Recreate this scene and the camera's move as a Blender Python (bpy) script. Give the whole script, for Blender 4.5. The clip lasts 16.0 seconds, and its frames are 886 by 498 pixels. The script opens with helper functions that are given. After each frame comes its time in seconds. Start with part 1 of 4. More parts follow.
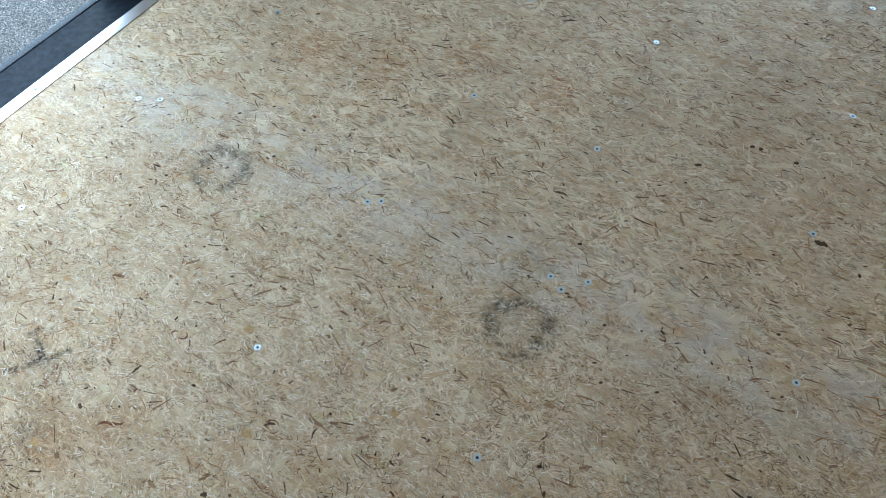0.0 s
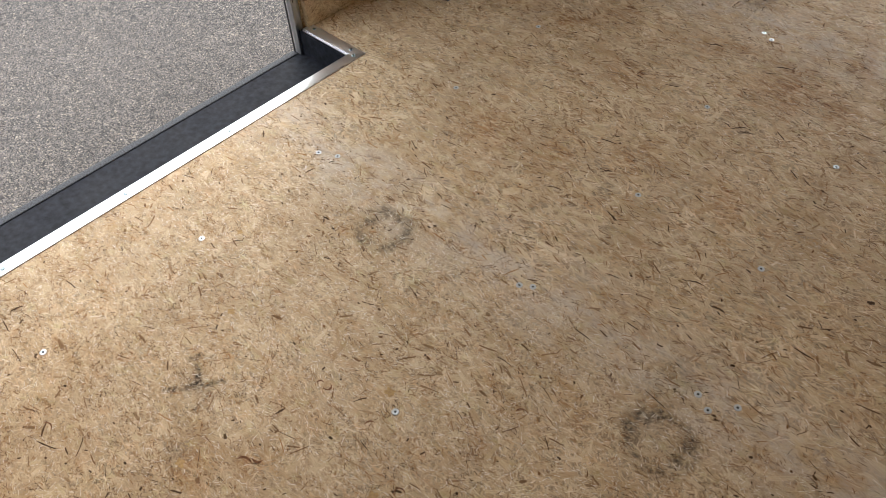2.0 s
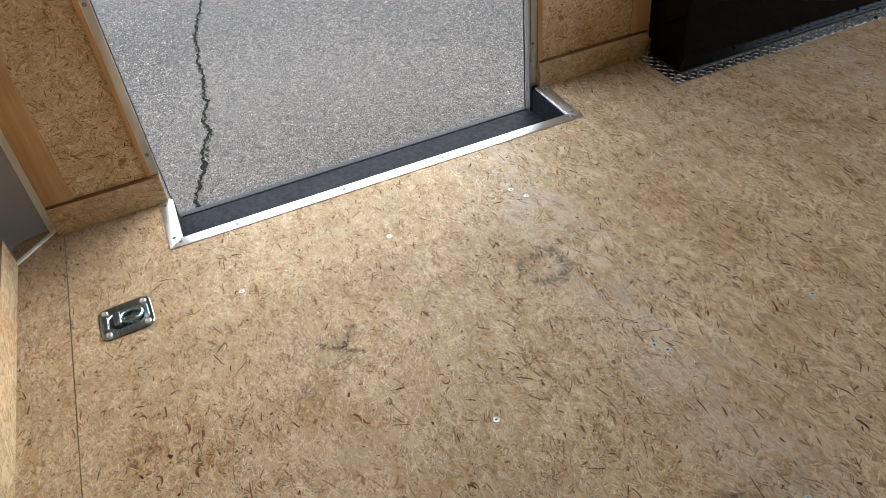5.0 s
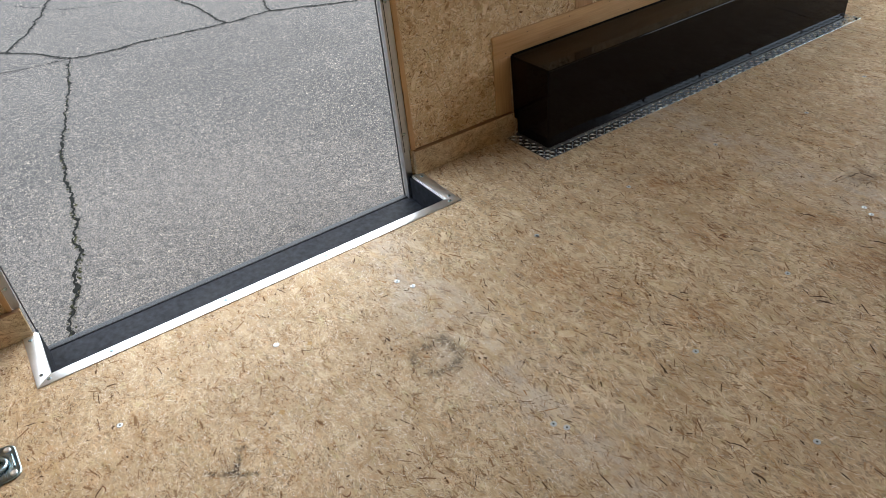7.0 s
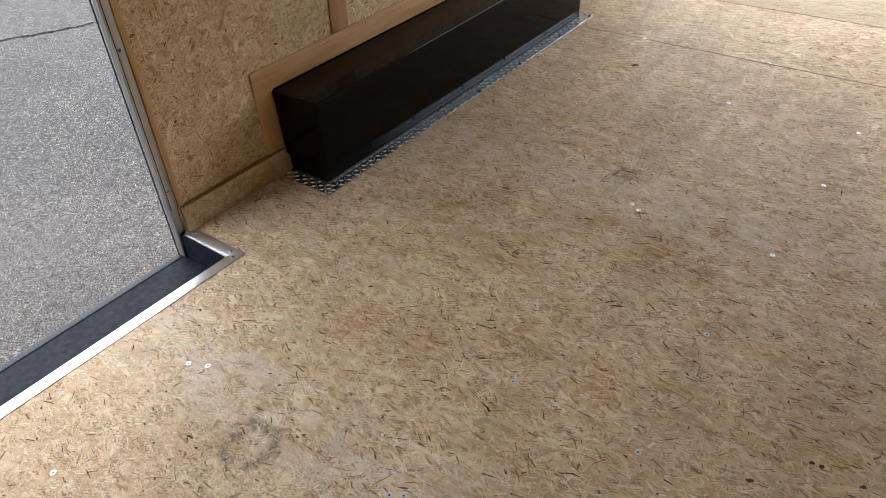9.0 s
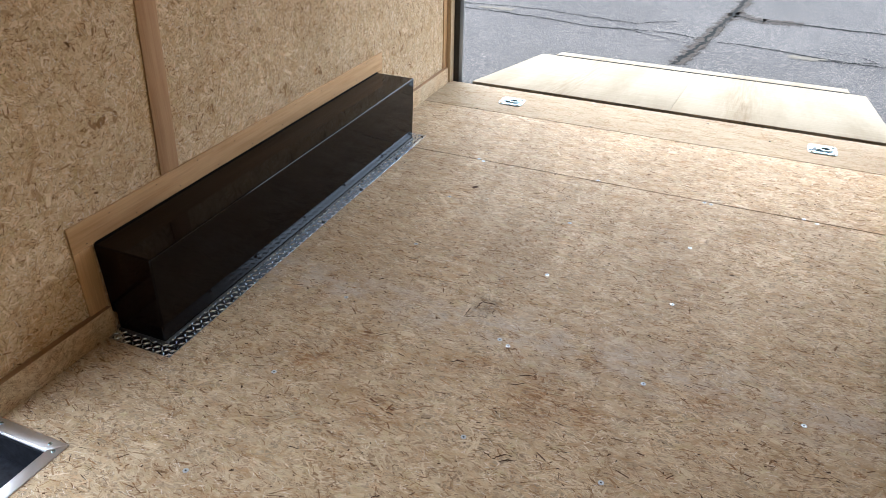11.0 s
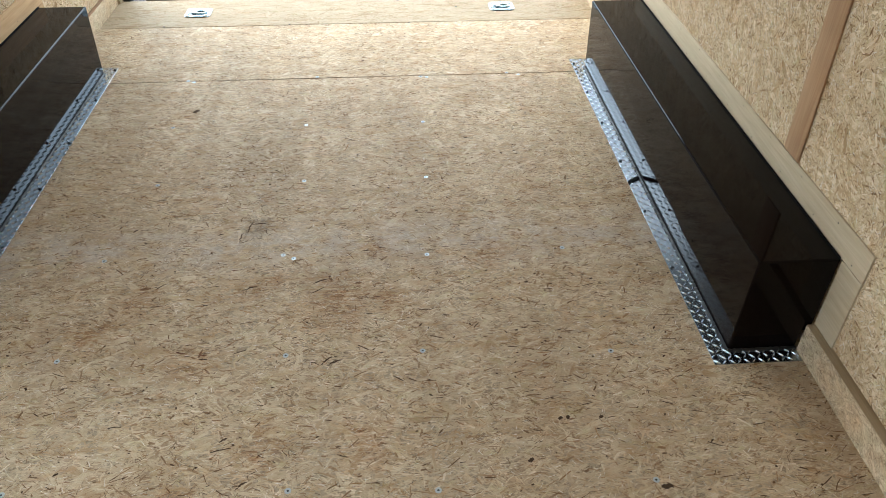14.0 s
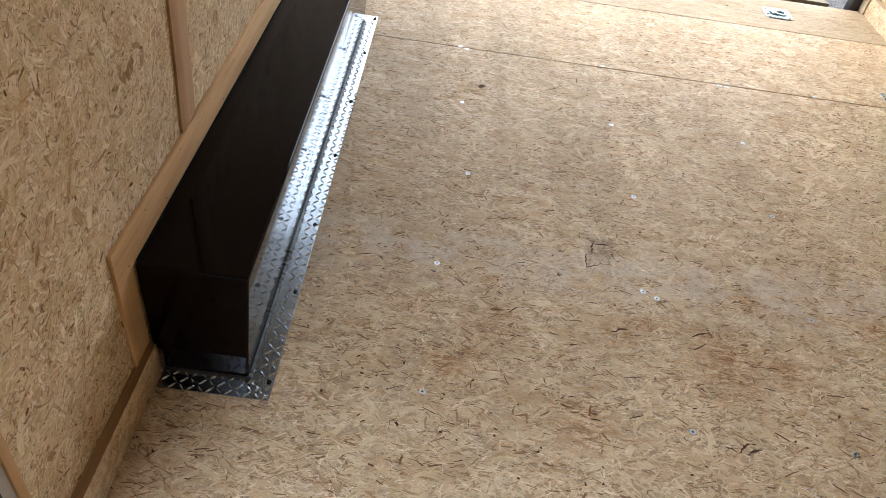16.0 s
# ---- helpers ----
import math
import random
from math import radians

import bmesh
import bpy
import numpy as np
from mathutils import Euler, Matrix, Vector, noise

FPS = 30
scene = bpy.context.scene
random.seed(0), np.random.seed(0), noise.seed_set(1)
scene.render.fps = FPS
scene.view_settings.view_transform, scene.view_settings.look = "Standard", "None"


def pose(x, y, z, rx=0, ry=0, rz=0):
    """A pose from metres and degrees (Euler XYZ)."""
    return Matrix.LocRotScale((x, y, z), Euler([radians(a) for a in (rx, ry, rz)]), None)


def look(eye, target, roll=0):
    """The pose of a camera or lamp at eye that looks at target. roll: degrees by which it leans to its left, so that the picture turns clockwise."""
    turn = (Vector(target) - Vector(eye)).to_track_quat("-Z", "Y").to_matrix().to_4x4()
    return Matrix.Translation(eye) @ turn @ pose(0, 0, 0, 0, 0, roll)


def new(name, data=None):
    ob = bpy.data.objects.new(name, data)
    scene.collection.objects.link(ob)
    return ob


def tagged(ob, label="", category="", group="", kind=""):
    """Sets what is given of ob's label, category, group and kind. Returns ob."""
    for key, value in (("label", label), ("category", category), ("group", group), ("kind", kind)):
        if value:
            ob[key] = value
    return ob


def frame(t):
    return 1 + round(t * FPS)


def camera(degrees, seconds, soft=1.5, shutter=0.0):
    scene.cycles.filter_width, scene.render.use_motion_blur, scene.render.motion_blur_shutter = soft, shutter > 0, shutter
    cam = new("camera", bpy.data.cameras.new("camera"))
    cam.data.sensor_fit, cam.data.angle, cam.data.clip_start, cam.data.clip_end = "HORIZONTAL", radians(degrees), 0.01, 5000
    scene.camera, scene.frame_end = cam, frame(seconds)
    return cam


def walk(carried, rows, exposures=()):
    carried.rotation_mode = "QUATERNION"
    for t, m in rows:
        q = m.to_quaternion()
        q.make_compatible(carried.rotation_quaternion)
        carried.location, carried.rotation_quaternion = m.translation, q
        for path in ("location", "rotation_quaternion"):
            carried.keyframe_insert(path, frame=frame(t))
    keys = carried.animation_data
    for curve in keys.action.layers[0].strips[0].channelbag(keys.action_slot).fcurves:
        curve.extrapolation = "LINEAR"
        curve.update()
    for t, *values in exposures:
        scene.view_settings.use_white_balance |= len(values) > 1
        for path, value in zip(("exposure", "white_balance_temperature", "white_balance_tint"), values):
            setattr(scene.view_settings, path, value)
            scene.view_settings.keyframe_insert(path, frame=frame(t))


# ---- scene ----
cam = camera(62.0, 16.0, soft=0.8)
PATH = [
    (0, (1.554, 0.149, 1.224), (0.944, 1.146, -0.398), -1.6),
    (0.5, (1.547, 0.097, 1.249), (0.628, 0.937, -0.317), -1.6),
    (1, (1.543, 0.084, 1.241), (0.492, 0.831, -0.288), -2.2),
    (1.5, (1.517, 0.096, 1.241), (0.48, 0.868, -0.285), -3.1),
    (2, (1.47, 0.118, 1.269), (0.546, 1.045, -0.242), -2.8),
    (2.5, (1.427, 0.152, 1.288), (0.764, 1.262, -0.237), 2.5),
    (3, (1.482, 0.141, 1.265), (0.413, 1.066, -0.15), 0.9),
    (3.5, (1.668, 0.16, 1.245), (0.278, 0.657, -0.105), -1.1),
    (3.7, (1.702, 0.147, 1.244), (0.281, 0.572, -0.097), -1.2),
    (5.8, (1.737, 0.216, 1.253), (0.354, 0.915, -0.011), -11.5),
    (6, (1.724, 0.237, 1.247), (0.374, 1.008, -0.011), -11.0),
    (6.5, (1.721, 0.223, 1.258), (0.351, 1.013, 0.034), -9.0),
    (7, (1.723, 0.231, 1.262), (0.309, 1.04, 0.102), -7.0),
    (7.5, (1.722, 0.253, 1.26), (0.345, 1.128, 0.103), -5.1),
    (8, (1.696, 0.314, 1.256), (0.536, 1.423, 0.063), -2.0),
    (8.2, (1.689, 0.323, 1.264), (0.565, 1.427, 0.031), -4.0),
    (10.3, (1.392, 0.373, 1.372), (0.554, 1.822, 0.276), 0.0),
    (10.5, (1.397, 0.416, 1.372), (0.573, 1.903, 0.318), 0.2),
    (11, (1.355, 0.452, 1.381), (0.695, 2.033, 0.348), 1.0),
    (11.5, (1.222, 0.423, 1.396), (0.849, 2.025, 0.257), -1.0),
    (12, (1.235, 0.372, 1.401), (1.249, 1.937, 0.155), -0.9),
    (12.5, (1.243, 0.35, 1.403), (1.361, 1.915, 0.163), -1.1),
    (13, (1.228, 0.343, 1.394), (1.391, 1.907, 0.158), 0.8),
    (13.5, (1.224, 0.348, 1.394), (1.407, 1.91, 0.158), 2.2),
    (14, (1.203, 0.39, 1.409), (1.308, 1.949, 0.161), 0.2),
    (14.5, (1.047, 0.57, 1.324), (0.884, 2.222, 0.208), 0.2),
    (15, (0.848, 0.71, 1.3), (0.607, 2.349, 0.18), 3.6),
    (15.5, (0.474, 0.734, 1.25), (0.422, 2.283, -0.014), 9.9),
    (16, (0.253, 0.779, 1.264), (0.321, 2.277, -0.059), 9.4),
]
walk(cam, [(t, look(eye, target, roll)) for t, eye, target, roll in PATH], exposures=((0.0, 2.84, 4700, -8), (0.5, 2.6, 5050, 0), (1.0, 2.5, 5500, 9), (1.5, 2.42, 6250, 7), (2.5, 2.45, 6600, 9), (3.5, 2.48, 6250, 6), (7.0, 2.54, 6150, 5), (8.2, 2.53, 6200, 7), (10.5, 2.74, 5850, 9), (11.5, 2.92, 5750, 6), (12.5, 2.9, 6000, 6), (13.5, 2.86, 5950, 3), (14.5, 2.95, 5500, -3), (15.0, 2.92, 5600, 1), (15.5, 3.03, 5650, 7), (16.0, 3.0, 5950, 7)))

import numpy

# ---- light ----
world = bpy.data.worlds.new("sky")
scene.world = world
world.use_nodes = True
wn = world.node_tree.nodes
wl = world.node_tree.links
sky = wn.new("ShaderNodeTexSky")
sky.sky_type = "NISHITA"
sky.sun_disc = False
SUN_EL, SUN_AZ = 50.0, -45.0
sky.sun_elevation, sky.sun_rotation = radians(SUN_EL), radians(SUN_AZ)
sky.dust_density, sky.air_density, sky.ozone_density = 3.0, 1.0, 1.0
wn["Background"].inputs["Strength"].default_value = 0.05
wl.new(sky.outputs["Color"], wn["Background"].inputs["Color"])
sun = new("sun", bpy.data.lights.new("sun", "SUN"))
sun.data.energy, sun.data.angle, sun.data.color = 2.2, radians(178), (0.96, 0.975, 1.0)
sun.matrix_world = look((6 * math.sin(radians(SUN_AZ)), 6 * math.cos(radians(SUN_AZ)), 6 * math.tan(radians(SUN_EL))), (0, 0, 0))


# ---- material helpers ----
class Mat:
    """A node material with short names for the nodes used here."""

    def __init__(self, name):
        self.m = bpy.data.materials.new(name)
        self.m.use_nodes = True
        self.t = self.m.node_tree
        self.b = self.t.nodes["Principled BSDF"]

    def n(self, kind, **settings):
        node = self.t.nodes.new("ShaderNode" + kind)
        for key, value in settings.items():
            setattr(node, key, value)
        return node

    def put(self, socket, value):
        if isinstance(value, bpy.types.NodeSocket):
            self.t.links.new(value, socket)
        elif isinstance(value, (tuple, list)) and len(value) == 3 and socket.type == "RGBA":
            socket.default_value = (*value, 1)
        else:
            socket.default_value = value

    def set(self, **inputs):
        for key, value in inputs.items():
            self.put(self.b.inputs[key.replace("_", " ")], value)
        return self

    def place(self):
        return self.n("NewGeometry").outputs["Position"]

    def math(self, op, a, b=0.0, clamp=False):
        node = self.n("Math", operation=op, use_clamp=clamp)
        self.put(node.inputs[0], a)
        self.put(node.inputs[1], b)
        return node.outputs[0]

    def scaled(self, vec, s, turn=(0, 0, 0), move=(0, 0, 0)):
        node = self.n("Mapping")
        self.put(node.inputs["Vector"], vec)
        node.inputs["Scale"].default_value = s
        node.inputs["Rotation"].default_value = [radians(a) for a in turn]
        node.inputs["Location"].default_value = move
        return node.outputs[0]

    def noise(self, vec, scale, detail=2.0, rough=0.5, distort=0.0, out=0):
        node = self.n("TexNoise")
        self.put(node.inputs["Vector"], vec)
        for key, value in (("Scale", scale), ("Detail", detail), ("Roughness", rough), ("Distortion", distort)):
            node.inputs[key].default_value = value
        return node.outputs[out]

    def cells(self, vec, scale, out="Color", feature="F1", random_ness=1.0):
        node = self.n("TexVoronoi", feature=feature)
        self.put(node.inputs["Vector"], vec)
        node.inputs["Scale"].default_value = scale
        node.inputs["Randomness"].default_value = random_ness
        return node.outputs[out]

    def ramp(self, value, stops, mode="LINEAR"):
        node = self.n("ValToRGB")
        self.put(node.inputs[0], value)
        el = node.color_ramp.elements
        node.color_ramp.interpolation = mode
        while len(el) < len(stops):
            el.new(0.5)
        for e, (p, c) in zip(el, stops):
            e.position = p
            e.color = (*c, 1) if isinstance(c, tuple) else (c, c, c, 1)
        return node.outputs[0]

    def mix(self, a, b, f, mode="MIX"):
        node = self.n("Mix", data_type="RGBA", blend_type=mode)
        self.put(node.inputs[0], f)
        self.put(node.inputs[6], a)
        self.put(node.inputs[7], b)
        return node.outputs[2]

    def part_of(self, colour, channel=0):
        node = self.n("SeparateColor")
        self.put(node.inputs[0], colour)
        return node.outputs[channel]

    def bump(self, height, strength=0.3, distance=0.002):
        node = self.n("Bump")
        self.put(node.inputs["Height"], height)
        node.inputs["Strength"].default_value = strength
        node.inputs["Distance"].default_value = distance
        self.put(self.b.inputs["Normal"], node.outputs[0])
        return self


def osb(name, turn, light, dark, spread=50.0, gloss=0.45, slits=0.8, dirt=None, own=True):
    """Oriented strand board; turn names the two axes of the board's plane, the strands' own first."""
    m = Mat(name)
    p = m.place()
    sep = m.n("SeparateXYZ")
    m.put(sep.inputs[0], p)
    flat = m.n("CombineXYZ")
    m.put(flat.inputs[0], sep.outputs[turn[0]])
    m.put(flat.inputs[1], sep.outputs[turn[1]] if turn[1] == 1 else m.math("ADD", sep.outputs[2], m.math("MULTIPLY", sep.outputs[1 - turn[0]], 0.8)))
    base = flat.outputs[0]
    if own:
        shift = m.n("ObjectInfo").outputs["Random"]
        comb = m.n("CombineXYZ")
        m.put(comb.inputs[0], m.math("MULTIPLY", shift, 37.0))
        m.put(comb.inputs[1], m.math("MULTIPLY", shift, 91.0))
        add = m.n("VectorMath", operation="ADD")
        m.put(add.inputs[0], base)
        m.put(add.inputs[1], comb.outputs[0])
        base = add.outputs[0]
    base = m.scaled(base, (1, 1, 0.0))
    layers = []
    for i, (cell, wide, length, width) in enumerate(((16.0, 1.0, 30.0, 170.0), (34.0, 2.0, 55.0, 260.0), (60.0, 2.8, 95.0, 330.0))):
        moved = m.scaled(base, (1, 1, 1), (0, 0, 0), (3.1 * i, 1.7 * i, 0))
        which = m.part_of(m.cells(moved, cell))
        angle = m.math("MULTIPLY", m.math("SUBTRACT", which, 0.5), radians(spread * wide))
        rot = m.n("VectorRotate", rotation_type="Z_AXIS")
        m.put(rot.inputs["Vector"], moved)
        m.put(rot.inputs["Angle"], angle)
        laid = m.scaled(rot.outputs[0], (length, width, 1))
        strand = m.cells(laid, 1.0)
        layers.append((m.part_of(strand, 0), m.part_of(strand, 1), rot.outputs[0]))
    a, b, c = layers
    top_a = m.math("GREATER_THAN", a[1], 0.5)
    tone = m.mix(b[0], a[0], top_a)
    mid = tuple(0.5 * u + 0.5 * v for u, v in zip(light, dark))
    pale = tuple(min(1, 1.1 * v) for v in light)
    col = m.ramp(tone, [(0.0, mid), (0.25, tuple(0.75 * u + 0.25 * v for u, v in zip(light, dark))), (0.6, light), (1.0, pale)])
    # fine grain within the strands
    grain = m.noise(m.scaled(a[2], (70, 620, 1)), 1.0, 3.0, 0.65)
    col = m.mix(col, m.ramp(grain, [(0.3, 0.74), (0.62, 1.08)]), 0.8, "MULTIPLY")

    # thin curling dark lines along the strands' edges, broken up and missing on the smooth strands
    def lines(vec, scale, eps, twist, patch, lo, hi):
        n = m.noise(m.scaled(vec, scale), 1.0, 3.0, 0.6, twist)
        thin = m.ramp(m.math("ABSOLUTE", m.math("SUBTRACT", n, 0.5)), [(0.2 * eps, 1.0), (eps, 0.0)])
        return m.math("MULTIPLY", thin, m.ramp(m.noise(base, patch, 3.0, 0.65), [(lo, 0.0), (hi, 1.0)]))

    smooth_bits = m.ramp(a[1], [(0.72, 1.0), (0.78, 0.25)])
    edge = m.math("MULTIPLY", m.math("MAXIMUM", lines(b[2], (60, 190, 1), 0.065, 0.8, 42.0, 0.43, 0.57), lines(c[2], (120, 300, 1), 0.07, 1.0, 30.0, 0.45, 0.59)), smooth_bits)
    col = m.mix(col, tuple(k * v for k, v in zip((0.34, 0.27, 0.22), dark)), m.math("MULTIPLY", edge, slits))
    # thin pale lines: highlights on the strands' relief, painted into the base colour
    shine = m.math("MULTIPLY", lines(c[2], (90, 330, 1), 0.05, 0.8, 60.0, 0.48, 0.62), smooth_bits)
    col = m.mix(col, tuple(min(1, 1.3 * v) for v in light), m.math("MULTIPLY", shine, 0.5))
    # longer dark slits and bits of bark
    slit = m.noise(m.scaled(a[2], (17, 150, 1)), 1.0, 3.0, 0.6, 1.6)
    gap = m.ramp(slit, [(0.64, 0.0), (0.665, 1.0)])
    slit2 = m.noise(m.scaled(c[2], (42, 210, 1), move=(5, 2, 0)), 1.0, 2.0, 0.55, 1.6)
    gap2 = m.ramp(slit2, [(0.66, 0.0), (0.685, 1.0)])
    col = m.mix(col, tuple(k * v for k, v in zip((0.34, 0.25, 0.18), dark)), m.math("MULTIPLY", gap, slits))
    col = m.mix(col, tuple(k * v for k, v in zip((0.40, 0.30, 0.22), dark)), m.math("MULTIPLY", gap2, slits))
    # reddish and greyish areas, and the cloudy tone of whole sheets
    hue = m.noise(base, 13.0, 3.0, 0.6)
    col = m.mix(col, m.ramp(hue, [(0.34, (0.98, 1.03, 1.0)), (0.5, (1.0, 1.0, 1.0)), (0.66, (1.04, 0.95, 0.88))]), 0.7, "MULTIPLY")
    warm = m.noise(m.scaled(base, (1, 1, 1), move=(7.3, 2.1, 0)), 4.5, 3.0, 0.6)
    col = m.mix(col, m.ramp(warm, [(0.45, (1.0, 1.0, 1.0)), (0.68, (0.99, 0.88, 0.76))]), 0.7, "MULTIPLY")
    cloud = m.noise(base, 3.2, 4.0, 0.65)
    col = m.mix(col, m.ramp(cloud, [(0.3, (0.82, 0.80, 0.76)), (0.7, (1.09, 1.09, 1.08))]), 0.85, "MULTIPLY")
    if dirt:
        col = dirt(m, p, col)
    m.set(Base_Color=col, Roughness=m.ramp(tone, [(0, gloss + 0.12), (1, gloss - 0.08)]), Specular_IOR_Level=0.14)
    height = m.math("SUBTRACT", m.math("MULTIPLY", tone, 0.3), m.math("ADD", m.math("MAXIMUM", gap, edge), gap2))
    m.bump(height, 0.35, 0.0012)
    return m.m


# stains on the floor: cup-like rings and smudges (x, y, radius, thickness, strength)
RINGS = [(0.549, 0.849, 0.054, 0.026, 0.58), (1.309, 0.814, 0.055, 0.027, 0.66)]
SMUDGES = [(0.575, 0.315, 0.060, 0.45), (0.61, 0.265, 0.055, 0.4), (0.640, -0.138, 0.042, 0.5), (1.262, 0.775, 0.03, 0.3), (1.36, 0.85, 0.035, 0.35), (0.60, 0.90, 0.03, 0.4), (0.66, 0.23, 0.06, 0.35), (1.272, 0.95, 0.07, 0.3), (0.745, 2.29, 0.06, 0.45)]
# thin dark strokes: two ends, half width, strength
STROKES = [(0.515, 0.350, 0.566, 0.317, 0.012, 0.85), (0.508, 0.340, 0.536, 0.372, 0.010, 0.7), (0.533, 0.262, 0.600, 0.350, 0.012, 0.8), (0.700, 2.212, 0.724, 2.335, 0.006, 0.45), (0.700, 2.330, 0.760, 2.328, 0.006, 0.45), (0.757, 2.325, 0.760, 2.236, 0.006, 0.35)]
RUST = [(0.763, 1.995, 0.06), (0.96, 2.02, 0.06), (1.02, 1.955, 0.14), (1.15, 1.96, 0.06), (0.640, -0.138, 0.09), (0.632, -0.130, 0.07), (1.124, 2.156, 0.06), (1.452, 2.115, 0.09), (0.645, 1.714, 0.09), (0.487, 1.274, 0.15), (0.85, 1.42, 0.10), (0.82, 2.04, 0.05), (1.02, 1.90, 0.11), (1.15, 1.93, 0.08), (0.45, 1.95, 0.10), (0.36, 1.83, 0.10), (0.63, -0.05, 0.07), (0.735, -0.02, 0.06), (0.70, 0.21, 0.07), (0.78, 0.28, 0.05), (0.70, 1.30, 0.09), (1.10, 1.45, 0.10)]


def floor_dirt(m, p, col):
    wob = m.noise(p, 14.0, 3.0, 0.6, out="Color")
    warp = m.n("VectorMath", operation="MULTIPLY_ADD")
    m.put(warp.inputs[0], wob)
    warp.inputs[1].default_value = (0.07, 0.07, 0.0)
    m.put(warp.inputs[2], p)
    q = warp.outputs[0]
    fine = m.ramp(m.noise(p, 120.0, 3.0, 0.6), [(0.35, 0.35), (0.6, 1.0)])
    mask = None
    for x, y, r, w, s in RINGS:
        d = m.n("VectorMath", operation="DISTANCE")
        m.put(d.inputs[0], q)
        d.inputs[1].default_value = (x + 0.035, y + 0.035, 0.0)
        off = m.math("ABSOLUTE", m.math("SUBTRACT", d.outputs["Value"], r))
        ring = m.math("MULTIPLY", m.ramp(m.math("DIVIDE", off, w), [(0.2, 1.0), (1.0, 0.0)]), s)
        inside = m.math("MULTIPLY", m.ramp(m.math("DIVIDE", d.outputs["Value"], r), [(0.8, 1.0), (1.2, 0.0)]), 0.25 * s)
        ring = m.math("MAXIMUM", ring, inside)
        mask = ring if mask is None else m.math("MAXIMUM", mask, ring)
    for x, y, r, s in SMUDGES:
        d = m.n("VectorMath", operation="DISTANCE")
        m.put(d.inputs[0], q)
        d.inputs[1].default_value = (x + 0.035, y + 0.035, 0.0)
        mask = m.math("MAXIMUM", mask, m.math("MULTIPLY", m.ramp(m.math("DIVIDE", d.outputs["Value"], r), [(0.1, 1.0), (1.0, 0.0)]), s))
    small = m.n("VectorMath", operation="MULTIPLY_ADD")
    m.put(small.inputs[0], m.noise(p, 30.0, 3.0, 0.6, out="Color"))
    small.inputs[1].default_value = (0.024, 0.024, 0.0)
    m.put(small.inputs[2], p)
    for xa, ya, xb, yb, w, s in STROKES:
        away = m.n("VectorMath", operation="SUBTRACT")
        m.put(away.inputs[0], small.outputs[0])
        away.inputs[1].default_value = (xa + 0.012, ya + 0.012, 0.0)
        dot = m.n("VectorMath", operation="DOT_PRODUCT")
        m.put(dot.inputs[0], away.outputs[0])
        length = (xb - xa) ** 2 + (yb - ya) ** 2
        dot.inputs[1].default_value = ((xb - xa) / length, (yb - ya) / length, 0.0)
        foot = m.n("VectorMath", operation="SCALE")
        foot.inputs[0].default_value = (xb - xa, yb - ya, 0.0)
        m.put(foot.inputs["Scale"], m.math("MULTIPLY", dot.outputs["Value"], 1.0, True))
        d = m.n("VectorMath", operation="DISTANCE")
        m.put(d.inputs[0], away.outputs[0])
        m.put(d.inputs[1], foot.outputs[0])
        mask = m.math("MAXIMUM", mask, m.math("MULTIPLY", m.ramp(m.math("DIVIDE", d.outputs["Value"], w), [(0.25, 1.0), (1.0, 0.0)]), s))
    # the board is scuffed grey along the two butted seams that are walked on most
    sep = m.n("SeparateXYZ")
    m.put(sep.inputs[0], q)
    scuffed = m.ramp(m.noise(m.scaled(p, (0.8, 1.3, 1), move=(1, 6, 0)), 11.0, 6.0, 0.72), [(0.42, 0.0), (0.60, 1.0)])
    for y, half in ((0.985, 0.15), (2.235, 0.16)):
        off = m.math("DIVIDE", m.math("ABSOLUTE", m.math("SUBTRACT", sep.outputs[1], y)), half)
        band = m.math("MULTIPLY", m.ramp(off, [(0.15, 1.0), (1.0, 0.0)]), scuffed)
        col = m.mix(col, (0.50, 0.44, 0.38), m.math("MULTIPLY", band, 0.55))
    rough = m.ramp(m.noise(p, 24.0, 4.0, 0.7), [(0.36, 0.12), (0.58, 1.0)])
    rust = None
    for x, y, r in RUST:
        d = m.n("VectorMath", operation="DISTANCE")
        m.put(d.inputs[0], q)
        d.inputs[1].default_value = (x + 0.035, y + 0.035, 0.0)
        spot = m.ramp(m.math("DIVIDE", d.outputs["Value"], r), [(0.1, 1.0), (1.0, 0.0)])
        rust = spot if rust is None else m.math("MAXIMUM", rust, spot)
    broken = m.ramp(m.noise(m.scaled(p, (0.45, 1.6, 1)), 60.0, 5.0, 0.75), [(0.42, 0.0), (0.56, 1.0)])
    col = m.mix(col, (0.62, 0.42, 0.26), m.math("MULTIPLY", m.math("MULTIPLY", rust, broken), 0.75, True), "MULTIPLY")
    return m.mix(col, (0.055, 0.042, 0.030), m.math("MULTIPLY", m.math("MULTIPLY", m.math("MULTIPLY", mask, fine), rough), 1.5, True))


